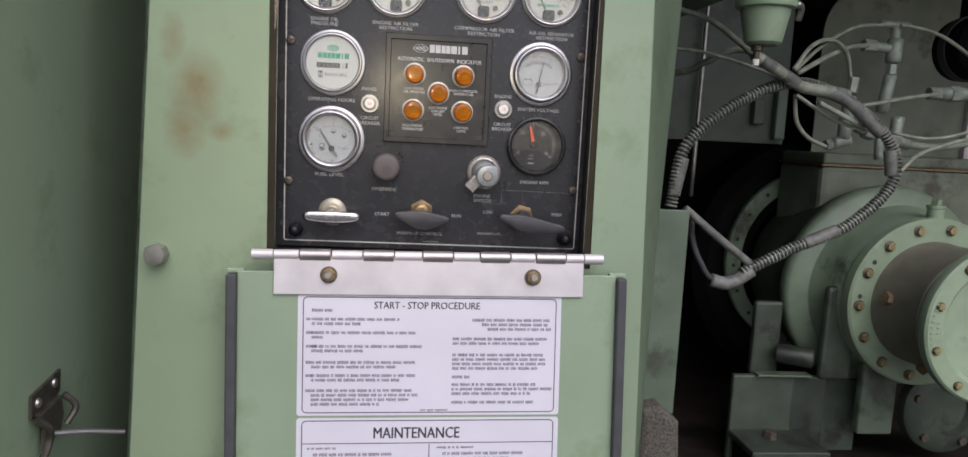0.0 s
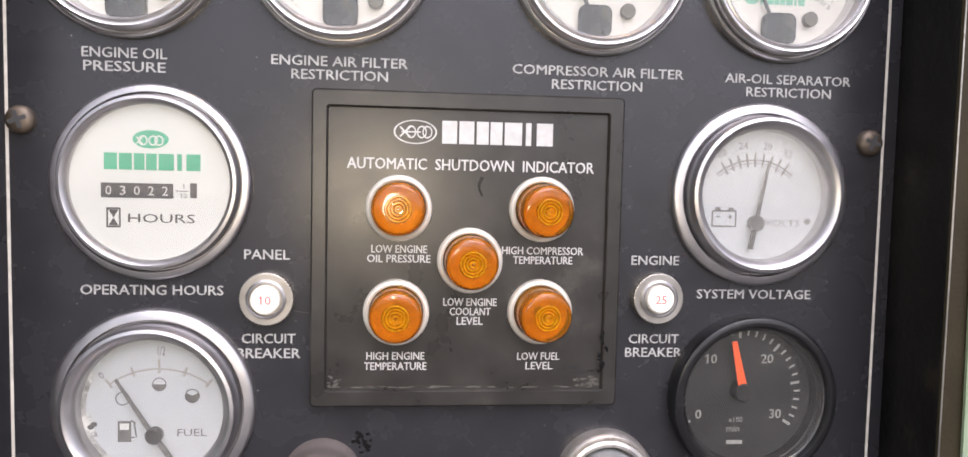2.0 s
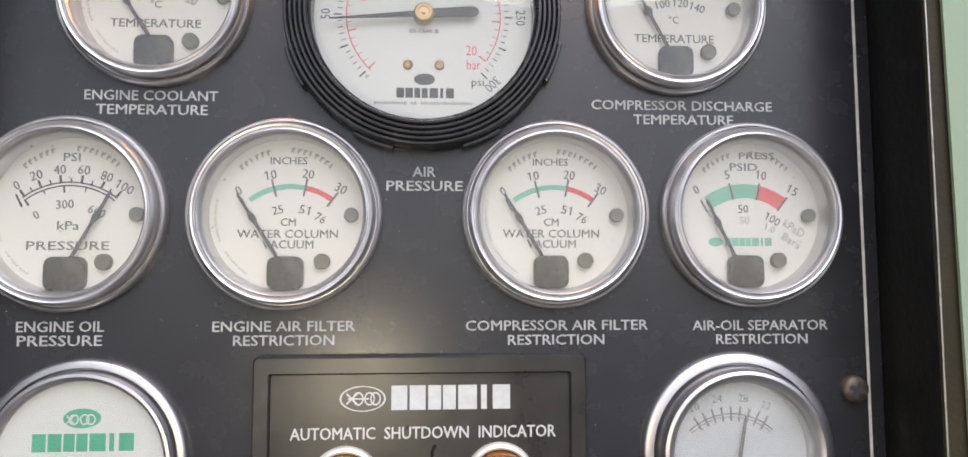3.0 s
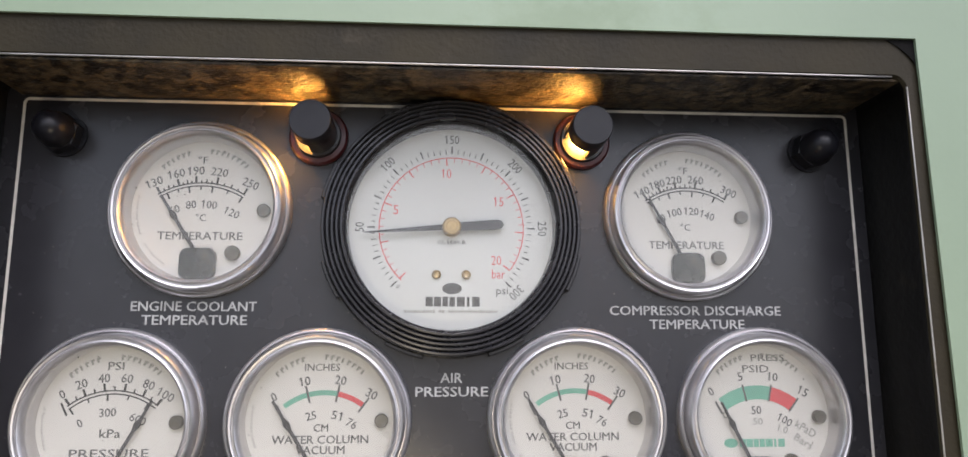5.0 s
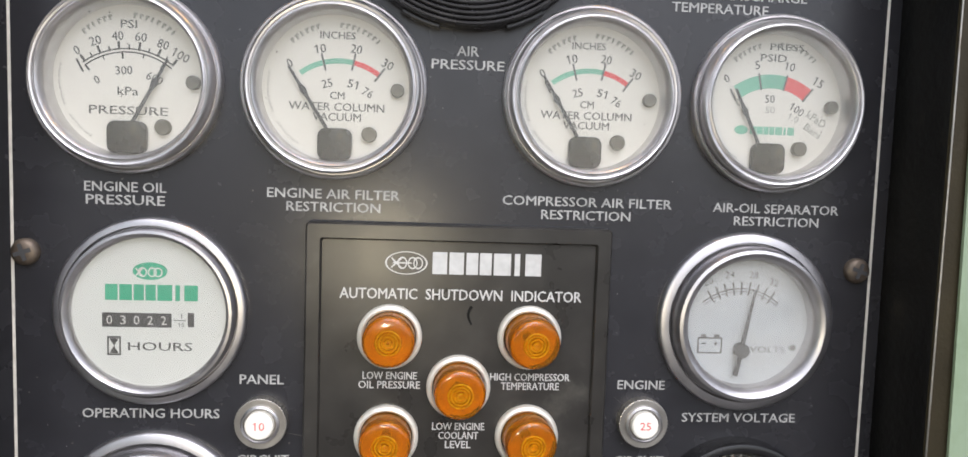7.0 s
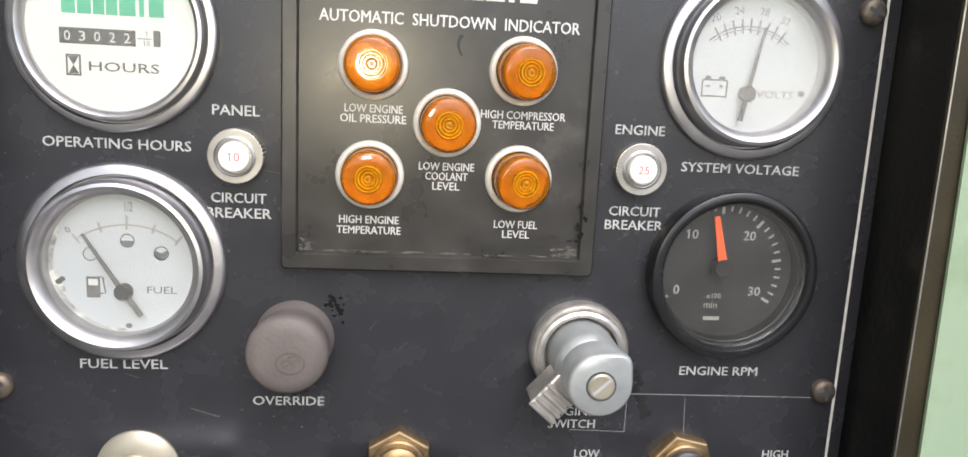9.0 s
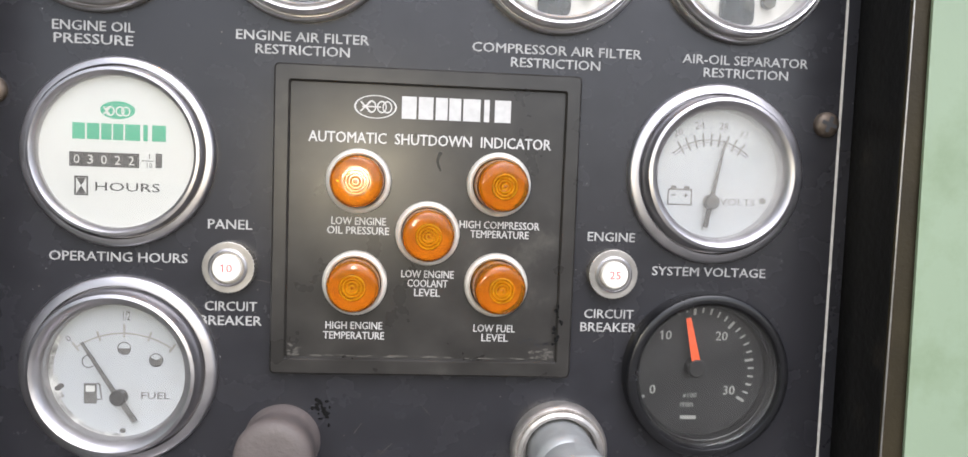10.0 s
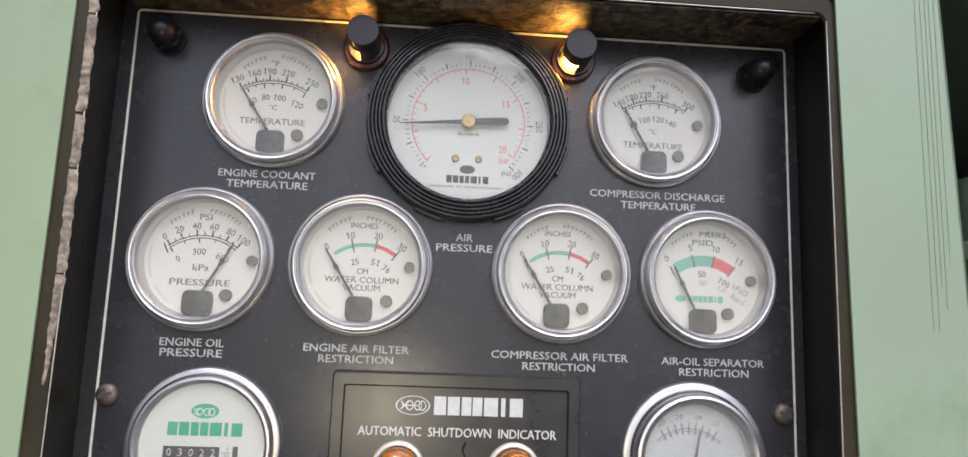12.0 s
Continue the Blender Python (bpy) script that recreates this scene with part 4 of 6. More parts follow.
bm = bmesh.new()
ellipse(bm, 0.3, -23.1, 7.4, 4.2, 1.3)
for x, w in ((-8.6, 2.7), (-5.5, 2.7), (-2.6, 2.1), (0.0, 2.1), (3.2, 3.0), (6.0, 1.0), (8.9, 2.8)):
    bar(bm, x + 0.4, -28.0, w, 3.6, 1.3)
part("trade_mark", bm, INK, g, "dark trade mark bars")
bm = bmesh.new()
for k in range(30):
    if k not in (10, 13):
        bar(bm, -17.0 + 1.17 * k, -31.7, 0.85, 0.9 if k % 3 else 1.3, 1.3)
part("fine_print", bm, INK_GREY, g)
bm = needle_mesh(0, 0, -32.6, -2.4, 2.4, 0.45, 3.6, 0.5)
tail = [(0, -1.5), (17, -0.9), (18.8, -0.4), (19.8, 1.0), (18.8, 2.5), (17, 2.9), (0, 1.5)]
prism(tail, 3.6, 4.1, bm)
part("needle", bm, INK, g)
part("hub", lathe([(0, 5.8), (0.6, 5.8), (0.8, 5.2), (1.9, 5.2), (2.2, 5.6), (2.9, 5.6), (3.5, 5.0), (3.6, 1.2)], 32), BRASS, g, "brass hub", smooth=True)
for sx in (-5.6, 5.6):
    s = part("dial_screw", lathe([(0, 1.8), (0.7, 1.8), (1.4, 2.2), (1.75, 1.8), (1.75, 1.2)], 24), BRASS, g, smooth=True, at=pose(sx * MM, -17.9 * MM, 0))

# hour meter
g = thing("hour_meter", on_panel(-0.1106, 1.3396), "satin-rimmed running hours meter with a white dial and digit counter", "hour meter")
shell(g, [(34.3, 0), (34.3, 2.2), (33.8, 3.2), (33.2, 3.5), (31.5, 3.7), (31.2, 3.3), (31.1, 1.0), (30.6, 1.0), (30.5, 4.4), (30.2, 5.8), (29.9, 6.6), (28.9, 6.8), (28.0, 6.2), (27.4, 4.6), (27.1, 3.0)], SATIN, DIAL_WHITE, 27.3, 3.0, 27.6, 5.2)
bm = bmesh.new()
ellipse(bm, 0.2, 15.0, 12.2, 6.4, 3.08)
for k, (x, w) in enumerate(((-13.3, 4.4), (-8.3, 4.4), (-3.7, 3.6), (0.4, 3.6), (5.4, 5.2), (9.9, 1.6), (14.6, 4.8))):
    bar(bm, x, 7.2, w, 5.8, 3.08)
part("trade_mark", bm, INK_GREEN, g, "green trade mark bars")
bm = bmesh.new()
for x in (-2.4, 1.0, 3.0):
    ellipse(bm, x, 14.6, 3.2, 3.6, 3.12, 16, inner=0.72)
bar(bm, -3.6, 14.6, 3.4, 0.5, 3.12, 50), bar(bm, -3.6, 14.6, 3.4, 0.5, 3.12, -50)
part("trade_mark_lines", bm, DIAL_WHITE, g)
bm = bmesh.new()
bar(bm, -4.4, -2.9, 24.3, 5.2, 3.08), bar(bm, 14.6, -2.6, 2.3, 5.2, 3.08)
part("counter_window", bm, INK, g)
bm = bmesh.new()
for k, d in enumerate("03022"):
    words(bm, d, -14.0 + 4.75 * k, -2.9, 3.2, 2.0, 3.14)
part("counter_digits", bm, PRINT, g)
bm = bmesh.new()
words(bm, "1", 11.2, -1.2, 1.7, None, 3.1), words(bm, "10", 11.2, -4.4, 1.7, None, 3.1), bar(bm, 11.2, -2.8, 3.0, 0.3, 3.1), bar(bm, 9.0, -2.8, 0.8, 0.4, 3.1)
words(bm, "HOURS", 3.8, -12.5, 3.1, 22.6, 3.1, bold=0.006)
for a, b, w, h in ((-12.4, -9.2, 4.8, 0.6), (-12.4, -15.6, 4.8, 0.6), (-14.5, -12.4, 0.6, 6.6), (-10.3, -12.4, 0.6, 6.6)):
    bar(bm, a, b, w, h, 3.1)
for s in (1, -1):
    bm.faces.new([bm.verts.new(((-12.4 + dx) * MM, (-12.4 + s * dy) * MM, 3.1 * MM)) for dx, dy in ((0, 0), (1.7, 2.8), (-1.7, 2.8))])
part("dial_lettering", bm, INK, g)

WIDE_BEZEL = [(35.5, 0), (35.5, 1.8), (34.9, 2.7), (34.3, 3.1), (31.7, 3.4), (31.4, 3.0), (31.3, 0.6), (30.7, 0.6), (30.6, 4.6), (30.2, 8.0), (29.4, 9.4), (28.2, 9.8), (26.8, 9.2), (25.6, 7.6), (25.0, 5.0), (24.8, 2.0)]
g = thing("fuel_gauge", on_panel(-0.1102, 1.2595), "satin-rimmed fuel level gauge with a white dial reading low", "gauge")
shell(g, WIDE_BEZEL, SATIN, DIAL_BLUE, 25.0, 2.0, 25.6, 6.8)
bm = bmesh.new()
sector(bm, 28.7, 29.3, -36.5, 36.5, 2.1, 2.0, -15.1)
for a in (-36, -18, 0, 18, 36):
    tick(bm, 27.4, 32.4 if a == 0 else 31.2, a, 0.85, 2.1, 2.0, -15.1)
part("scale", bm, INK_GREY, g)
bm = bmesh.new()
ellipse(bm, -10.6, 3.2, 5.0, 5.0, 2.1, 24, inner=0.84), ellipse(bm, 2.0, 8.3, 5.0, 5.0, 2.1, 24, inner=0.84), ellipse(bm, 13.4, 4.1, 5.2, 5.2, 2.1, 24, inner=0.84)
sector(bm, 0.0, 2.5, 62, 298, 2.1, 13.4, 4.1, n=20)
sector(bm, 0.0, 2.4, 90, 270, 2.1, 2.0, 8.3, n=16)
words(bm, "FUEL", 13.3, -9.3, 2.6, 10.2, 2.1)
bar(bm, -10.0, -8.7, 4.6, 7.6, 2.1), bar(bm, -6.3, -8.2, 0.5, 5.6, 2.1, 8), bar(bm, -6.9, -5.2, 1.9, 0.5, 2.1, -35), bar(bm, -7.2, -10.9, 1.4, 0.5, 2.1)
words(bm, "0", -17.8, 11.6, 2.4, None, 2.1, 40), words(bm, "1/2", 2.8, 20.4, 3.4, 2.6, 2.1)
for px, py in ((-21.5, -7.0), (-20.4, -6.0), (1.6, -22.6)):
    ellipse(bm, px, py, 2.4, 1.9, 2.1, 12)
part("dial_lettering", bm, INK_SOFT, g)
bm = bmesh.new()
bar(bm, -10.0, -6.9, 3.2, 2.3, 2.15)
part("pump_window", bm, DIAL_WHITE, g)
bm = bmesh.new()
sector(bm, 23.0, 24.9, -150, -58, 2.05), sector(bm, 21.6, 24.9, -118, -96, 2.06), sector(bm, 23.6, 24.9, -185, -150, 2.07)
part("dial_stain", bm, STAIN, g, "grey damp stain at the dial's edge")
bm = needle_mesh(0.5, -9.8, -12.4, 10.6, 1.7, 0.9, 3.6)
prism([(0.0, -10.5), (5.8, -19.0), (7.4, -18.0), (1.4, -9.2)], 3.6, 4.1, bm)
part("needle", bm, INK_SOFT, g)
part("hub", lathe([(0, 5.2), (2.2, 5.2), (2.9, 4.6), (2.9, 2.0)], 28), BLACK_PLASTIC, g, smooth=True, at=pose(0.6 * MM, -9.8 * MM, 0))

g = thing("volt_meter", on_panel(0.1119, 1.3397), "satin-rimmed system volt meter with a faded white dial", "gauge")
shell(g, [(r * 0.975, h) for r, h in WIDE_BEZEL], SATIN, DIAL_BLUE, 24.6, 2.0, 25.0, 6.8, pane_mat=MILKY)
bm = bmesh.new()
sector(bm, 22.1, 22.6, -42, 42, 2.1, -2.7, -9.2), sector(bm, 21.1, 21.4, -42, 42, 2.1, -2.7, -9.2)
for k in range(9):
    tick(bm, 19.8, 25.0, -32 + 8 * k, 0.7, 2.1, -2.7, -9.2)
part("scale", bm, INK_SOFT, g)
bm = bmesh.new()
for body, a in (("20", -28), ("24", -10), ("28", 9.5), ("32", 27)):
    words(bm, body, -2.7 + 28.1 * math.sin(radians(a)), -9.2 + 28.1 * math.cos(radians(a)), 2.7, None, 2.1, -a * 0.5)
words(bm, "VOLTS", 9.0, -10.4, 2.6, 14.0, 2.1)
for x, y, w, h in ((-14.0, -6.2, 9.4, 0.6), (-14.0, -12.0, 9.4, 0.6), (-18.6, -9.1, 0.6, 6.0), (-9.4, -9.1, 0.6, 6.0), (-16.6, -5.4, 2.2, 1.2), (-11.4, -5.4, 2.2, 1.2), (-16.4, -8.4, 1.7, 0.5), (-11.6, -8.4, 1.7, 0.5), (-11.6, -8.4, 0.5, 1.7)):
    bar(bm, x, y, w, h, 2.1)
ellipse(bm, 19.0, -9.6, 2.8, 2.4, 2.1, 12)
part("dial_lettering", bm, INK_SOFT, g)
part("needle", needle_mesh(-4.0, -20.4, 2.2, 13.0, 1.9, 0.8, 3.6), INK, g)
part("hub", lathe([(0, 5.2), (2.2, 5.2), (2.9, 4.6), (2.9, 2.0)], 28), BLACK_PLASTIC, g, smooth=True, at=pose(-2.0 * MM, -10.6 * MM, 0))

g = thing("tachometer", on_panel(0.1113, 1.2619), "black-rimmed engine speed gauge with an orange needle", "gauge")
shell(g, [(32.2, 0), (32.2, 6.6), (31.6, 7.8), (30.4, 8.3), (28.8, 8.1), (28.0, 7.2), (27.4, 4.0), (27.0, -3.0)], TACH_RING, DIAL_DARK, 27.2, -1.0, 27.6, 6.6, pane_mat=SMOKY)
bm = bmesh.new()
for i in range(31):
    a = -120 + 8 * i
    tick(bm, 21.6 if i % 5 == 0 else 22.8, 25.2, a, 1.1 if i % 5 == 0 else 0.75, -0.9)
for body, a in (("0", -118), ("10", -40), ("20", 40), ("30", 118)):
    words(bm, body, 17.6 * math.sin(radians(a)), 17.6 * math.cos(radians(a)), 3.6, None, -0.9, bold=0.02)
words(bm, "x100", -0.4, -10.4, 2.0, None, -0.9), words(bm, "min", -1.4, -14.0, 2.4, None, -0.9), bar(bm, -0.6, -19.4, 6.5, 1.5, -0.9)
part("scale", bm, PRINT_GREY, g, at=pose(-0.0036, 0.0008, 0))
part("inner_ring", lathe([(27.6, 5.2), (27.0, 4.6), (26.6, 3.4), (26.2, 3.2), (25.9, 1.6), (25.6, -0.9), (27.4, -0.9)], 96), TACH_RING, g, "black stepped inner ring", smooth=True)
part("needle", needle_mesh(-0.2, 2.0, -4.2, 19.6, 3.4, 2.0, 2.4), ORANGE, g, "bright orange needle", at=pose(-0.0032, 0.0022, 0))
part("hub", lathe([(0, 3.4), (3.0, 3.4), (3.6, 2.8), (3.8, -1.0)], 32), DIAL_DARK, g, smooth=True, at=pose(-0.0030, 0.0020, 0))

# ---------------------------------------------------------------- indicator plate and lamps
g = thing("indicator_plate", on_panel(0.0011, 1.3170), "raised black automatic shutdown indicator plate with a moulded frame", "indicator panel")
part("plate", prism(rounded(104, 106, 1.5), 0.0, 3.0), PLATE_BLACK, g)
bm = bmesh.new()
loops = []
for w, h, r, z in ((113.0, 114.4, 1.8, 0.0), (113.0, 114.4, 1.8, 4.0), (111.6, 113.0, 1.4, 4.8), (102.6, 103.2, 1.0, 4.8), (101.6, 102.2, 0.9, 4.2), (101.2, 101.8, 0.8, 2.9)):
    loops.append([bm.verts.new((a * MM, b * MM, z * MM)) for a, b in rounded(w, h, r, 4)])
skin(bm, loops)
part("frame", bm, PLATE_BLACK, g, "moulded black frame", smooth=True)
PLATE_WORDS = (
    ("AUTOMATIC  SHUTDOWN  INDICATOR", 0.9, 31.3, 89.8, 4.0, 0.012),
    ("LOW ENGINE", -25.0, 0.5, 20.0, 2.8, 0.014),
    ("OIL PRESSURE", -25.1, -3.0, 22.8, 2.8, 0.014),
    ("HIGH COMPRESSOR", 27.6, 0.5, 30.2, 2.8, 0.014),
    ("TEMPERATURE", 27.7, -3.0, 22.0, 2.8, 0.014),
    ("LOW ENGINE", 1.1, -18.7, 19.6, 2.8, 0.014),
    ("COOLANT", 1.2, -22.2, 15.0, 2.8, 0.014),
    ("LEVEL", 1.1, -25.7, 9.6, 2.8, 0.014),
    ("HIGH ENGINE", -25.8, -38.7, 21.0, 2.8, 0.014),
    ("TEMPERATURE", -25.8, -42.5, 22.6, 2.8, 0.014),
    ("LOW FUEL", 27.0, -38.8, 15.8, 2.8, 0.014),
    ("LEVEL", 27.3, -42.4, 10.0, 2.8, 0.014),
)
for body, x, y, w, h, b in PLATE_WORDS:
    bm = bmesh.new()
    words(bm, body, x, y, h, w, 3.12, bold=b)
    part("lettering", bm, PRINT, g)
for x, w in ((-7.6, 5.4), (-1.4, 5.4), (4.4, 4.4), (9.4, 4.4), (15.6, 6.4), (21.2, 2.0), (27.2, 6.0)):
    bm = bmesh.new()
    bar(bm, x, 43.0, w, 8.2, 3.12)
    part("trade_mark_bar", bm, PRINT, g)
bm = bmesh.new()
ellipse(bm, -19.9, 42.8, 15.6, 8.6, 3.12, 32, inner=0.92)
for x in (-21.4, -17.6, -15.6):
    ellipse(bm, x, 42.8, 3.6, 4.6, 3.13, 18, inner=0.76)
bar(bm, -23.6, 42.8, 5.0, 0.6, 3.14, 45), bar(bm, -23.6, 42.8, 5.0, 0.6, 3.14, -45), bar(bm, -21.4, 42.8, 7.0, 0.5, 3.15)
part("trade_mark", bm, PRINT, g, "white oval trade mark")
bm = bmesh.new()
for k in range(14):
    ellipse(bm, 36 + k * 0.9 + random.uniform(-1, 1), -43 - 0.15 * k + random.uniform(-1.2, 1.2), random.uniform(0.6, 2.0), random.uniform(0.4, 1.2), 3.1, 7)
part("tar_spot", bm, BLACK_PLASTIC, g)
bm = bmesh.new()
for k in range(9):
    ellipse(bm, 4.4 - 0.9 * math.sin(k * 0.42), 26.6 - 0.75 * k, 1.5 - 0.1 * k, 1.3, 3.06 + 0.002 * k, 9)
part("scratch", bm, OIL, g)
bm = bmesh.new()
for k in range(10):
    ellipse(bm, 51.0 + random.uniform(-1.6, 1.6), -30 - 1.6 * k + random.uniform(-0.6, 0.6), random.uniform(0.8, 1.8), random.uniform(0.8, 2.2), 4.84 + 0.003 * k, 8)
part("tar_smear", bm, OIL, g)
bm = bmesh.new()
for s, n in ((-1, 20), (1, 26)):
    for k in range(n):
        u, v = abs(random.gauss(0, 3.6)), abs(random.gauss(0, 1.9))
        ellipse(bm, s * (49.8 - u), -50.3 + v, random.uniform(0.6, 2.2), random.uniform(0.3, 1.0), 3.06 + 0.003 * k, 7)
for k in range(30):
    ellipse(bm, random.uniform(-49, 49), -50.5 + abs(random.gauss(0, 0.3)), random.uniform(2.0, 5.0), random.uniform(0.3, 0.7), 3.05 + 0.002 * k, 8)
tagged(part("dust_film", bm, DUST, g), kind="stuff")


def indicator(x, z, lean):
    lamp = thing("indicator_lamp", on_panel(x, z, -0.003), "unlit amber indicator lamp with a pale metal collar", "indicator lamp", "shutdown indicator lamps")
    part("collar", lathe([(12.0, 0), (12.0, 1.6), (11.5, 2.4), (10.6, 2.8), (9.9, 2.4), (9.7, 0.5)], 48), LAMP_RING, lamp, "pale satin collar", smooth=True)
    part("reflector", lathe([(8.7, 6.2), (6.4, 3.0), (3.0, 1.7), (0, 1.5)], 32), WHITE_PLASTIC, lamp, "pale reflector cup", smooth=True)
    prof = [(9.5, 0.4), (9.5, 9.2), (9.2, 10.4), (8.5, 11.1), (7.6, 11.4)]
    for r in (4.4, 3.3, 2.2):
        prof += [(r + 0.5, 11.4), (r + 0.2, 11.85), (r - 0.2, 11.85), (r - 0.5, 11.4)]
    prof += [(1.0, 11.35), (0.6, 12.0), (0, 12.2)]
    prof = [(0, 10.5), (8.3, 10.5), (8.9, 9.9), (8.9, 0.4)] + prof
    part("lens", lathe(prof, 48), AMBER, lamp, "ribbed amber plastic lens", smooth=True, at=pose(0, 0, 0, lean[0], lean[1], 0))
    # Rings carry the lens's inner reflections as a paler colour.
    bm = bmesh.new()
    for r in (1.0, 2.2, 3.3, 4.4):
        lathe([(r - 0.26, 11.8), (r - 0.12, 12.1), (r + 0.12, 12.1), (r + 0.26, 11.8)], 40, bm)
    part("ribs", bm, AMBER_PALE, lamp, "lens rings, inner reflections put in paler amber", smooth=True, at=pose(0, 0, 0, lean[0], lean[1], 0))
    part("filament_holder", lathe([(0, 7.6), (1.6, 7.2), (2.2, 5.6), (2.2, 1.5)], 20), AGED_BRASS, lamp, smooth=True)


LAMP_RING = material("pale_lamp_collar", (0.72, 0.69, 0.62), 0.32, 0.4, vary=0.08, scale=150, bump=0.1)
for x, z, lean in ((-0.0243, 1.3323, (0, 0)), (0.0277, 1.3328, (3, 6)), (0.0017, 1.3137, (2, 2)), (-0.0247, 1.2945, (2, 0)), (0.0280, 1.2950, (3, 6))):
    indicator(x, z, lean)

# ---------------------------------------------------------------- breakers, knobs, switch, handles
def knurled(r, h0, h1, n=44):
    out = []
    for k in range(n):
        a = 2 * math.pi * k / n
        out += [(r * math.cos(a), r * math.sin(a)), ((r - 0.25) * math.cos(a + math.pi / n), (r - 0.25) * math.sin(a + math.pi / n))]
    return prism(out, h0, h1, bevel=0.25)


for x, z, number in ((-0.0707, 1.2990, "10"), (0.0729, 1.3002, "25")):
    b = thing("circuit_breaker", on_panel(x, z), "push-button circuit breaker with a knurled collar and red " + number, "circuit breaker", "circuit breakers")
    part("knurled_nut", knurled(9.6, 0, 4.4), STEEL, b, "knurled dull metal nut")
    part("sleeve", lathe([(7.0, 4.4), (7.0, 5.4), (6.4, 5.8), (5.9, 5.4), (5.8, 4.4)], 36), SATIN, b, smooth=True)
    part("button", lathe([(0, 7.2), (4.6, 7.2), (5.1, 6.8), (5.2, 4.0)], 36), WHITE_PLASTIC, b, "white push button", smooth=True)
    bm = bmesh.new()
    words(bm, number, 0, 0, 3.0, 4.2, 7.26)
    part("rating", bm, INK_RED, b, "red rating number")

k = thing("override_button", on_panel(-0.0509, 1.2326), "weathered brown rubber override push button", "push button")
part("boot", lathe([(14.4, 0), (14.2, 2.0), (13.4, 3.5), (13.2, 8), (13.7, 10.5), (14.2, 16.0), (13.9, 18.2), (12.8, 19.6), (9.4, 20.5), (0, 20.8)], 56), KNOB_BROWN, k, smooth=True)
bm = bmesh.new()
ellipse(bm, 1.6, -2.2, 10.4, 8.2, 20.84, 32, inner=0.84)
for y in (-1.4, 1.4):
    sector(bm, 1.6, 2.3, -80, 100, 20.86, 1.6 + y * 0.8, -2.2 + y * 0.6, n=16)
bar(bm, 1.6, -2.2, 6.0, 0.6, 20.88, 30)
part("moulded_mark", bm, KNOB_MARK, k)

k = thing("engine_switch", on_panel(0.0550, 1.2309), "zinc rotary engine switch with a stub lever", "switch")
part("collar", lathe([(18.8, 0), (18.8, 4.4), (18.3, 6.0), (17.5, 6.7), (16.8, 6.3), (16.4, 7.6), (15.2, 8.3), (14.1, 7.9), (13.6, 6.2), (13.4, 3.0), (0, 3.0)], 64), SWITCH_METAL, k, "ringed dull metal collar", smooth=True)
# the knob: a round barrel whose front is a flat lug with one pointed corner
bm = bmesh.new()
loops = []
for z, r, point, dx, dy in ((3.0, 12.8, 0, 0, 0), (18.0, 12.5, 0, 0.2, -0.4), (20.0, 12.2, 0.05, 0.4, -0.8), (21.5, 11.7, 0.5, 1.0, -1.8), (31.6, 11.4, 1.0, 1.2, -2.2), (32.8, 11.0, 1.0, 1.2, -2.2), (33.4, 10.2, 1.0, 1.2, -2.2)):
    row = []
    for i in range(48):
        a = 2 * math.pi * i / 48
        near = max(0.0, math.cos(a - radians(48)))
        row.append(bm.verts.new(((dx + (r + 2.6 * point * near ** 14) * math.cos(a)) * MM, (dy + (r + 2.6 * point * near ** 14) * math.sin(a)) * MM, z * MM)))
    loops.append(row)
skin(bm, loops)
bm.faces.new(loops[-1])
knob = part("knob", bm, SWITCH_GREY, k, "grey painted knob with a pointed lug", smooth=True)
bm = bmesh.new()
box(-0.0058, 0.0058, -0.0235, -0.0090, 0.010, 0.0230, bm, bevel=0.001)
for j in range(4):
    box(-0.0060, 0.0060, -0.0242 + 0.0030 * j, -0.0224 + 0.0030 * j, 0.0226, 0.0242, bm, bevel=0.0004, seg=1)
part("lever", bm, SWITCH_METAL, k, "ribbed stub lever", at=pose(-0.001, 0.001, 0, 0, 0, -42))
part("screw", lathe([(4.6, 33.0), (4.6, 34.0), (4.0, 34.5), (0, 34.5)], 28), BOSS, knob, "slotted screw", smooth=True, at=pose(0.0012, -0.0022, 0))
part("screw_slot", box(-0.0040, 0.0040, -0.0006, 0.0006, 0.0343, 0.0347), INK_GREY, knob, at=pose(0.0012, -0.0022, 0, 0, 0, 42))
part("screw_well", lathe([(5.3, 33.30), (5.3, 33.55), (4.6, 33.55), (4.6, 33.30)], 28), INK, knob, at=pose(0.0012, -0.0022, 0))

k = thing("starter_pull_handle", on_panel(-0.1076, 1.1812), "chromed T pull handle with embossed lettering on a round boss", "pull handle")
part("boss", lathe([(15.0, 0), (15.0, 0.9), (14.3, 1.7), (9.0, 3.2), (7.6, 3.2), (7.2, 4.6), (6.6, 5.0), (0, 5.2)], 48), BOSS, k, "pale round boss", smooth=True)
part("stem", lathe([(6.2, 5), (6.0, 10), (5.0, 12), (4.8, 20), (0, 20)], 32), BOSS, k, smooth=True)
# the grip: a chromed bar, lens-shaped from the front, with soft edges and round ends
bm = bmesh.new()
loops = []
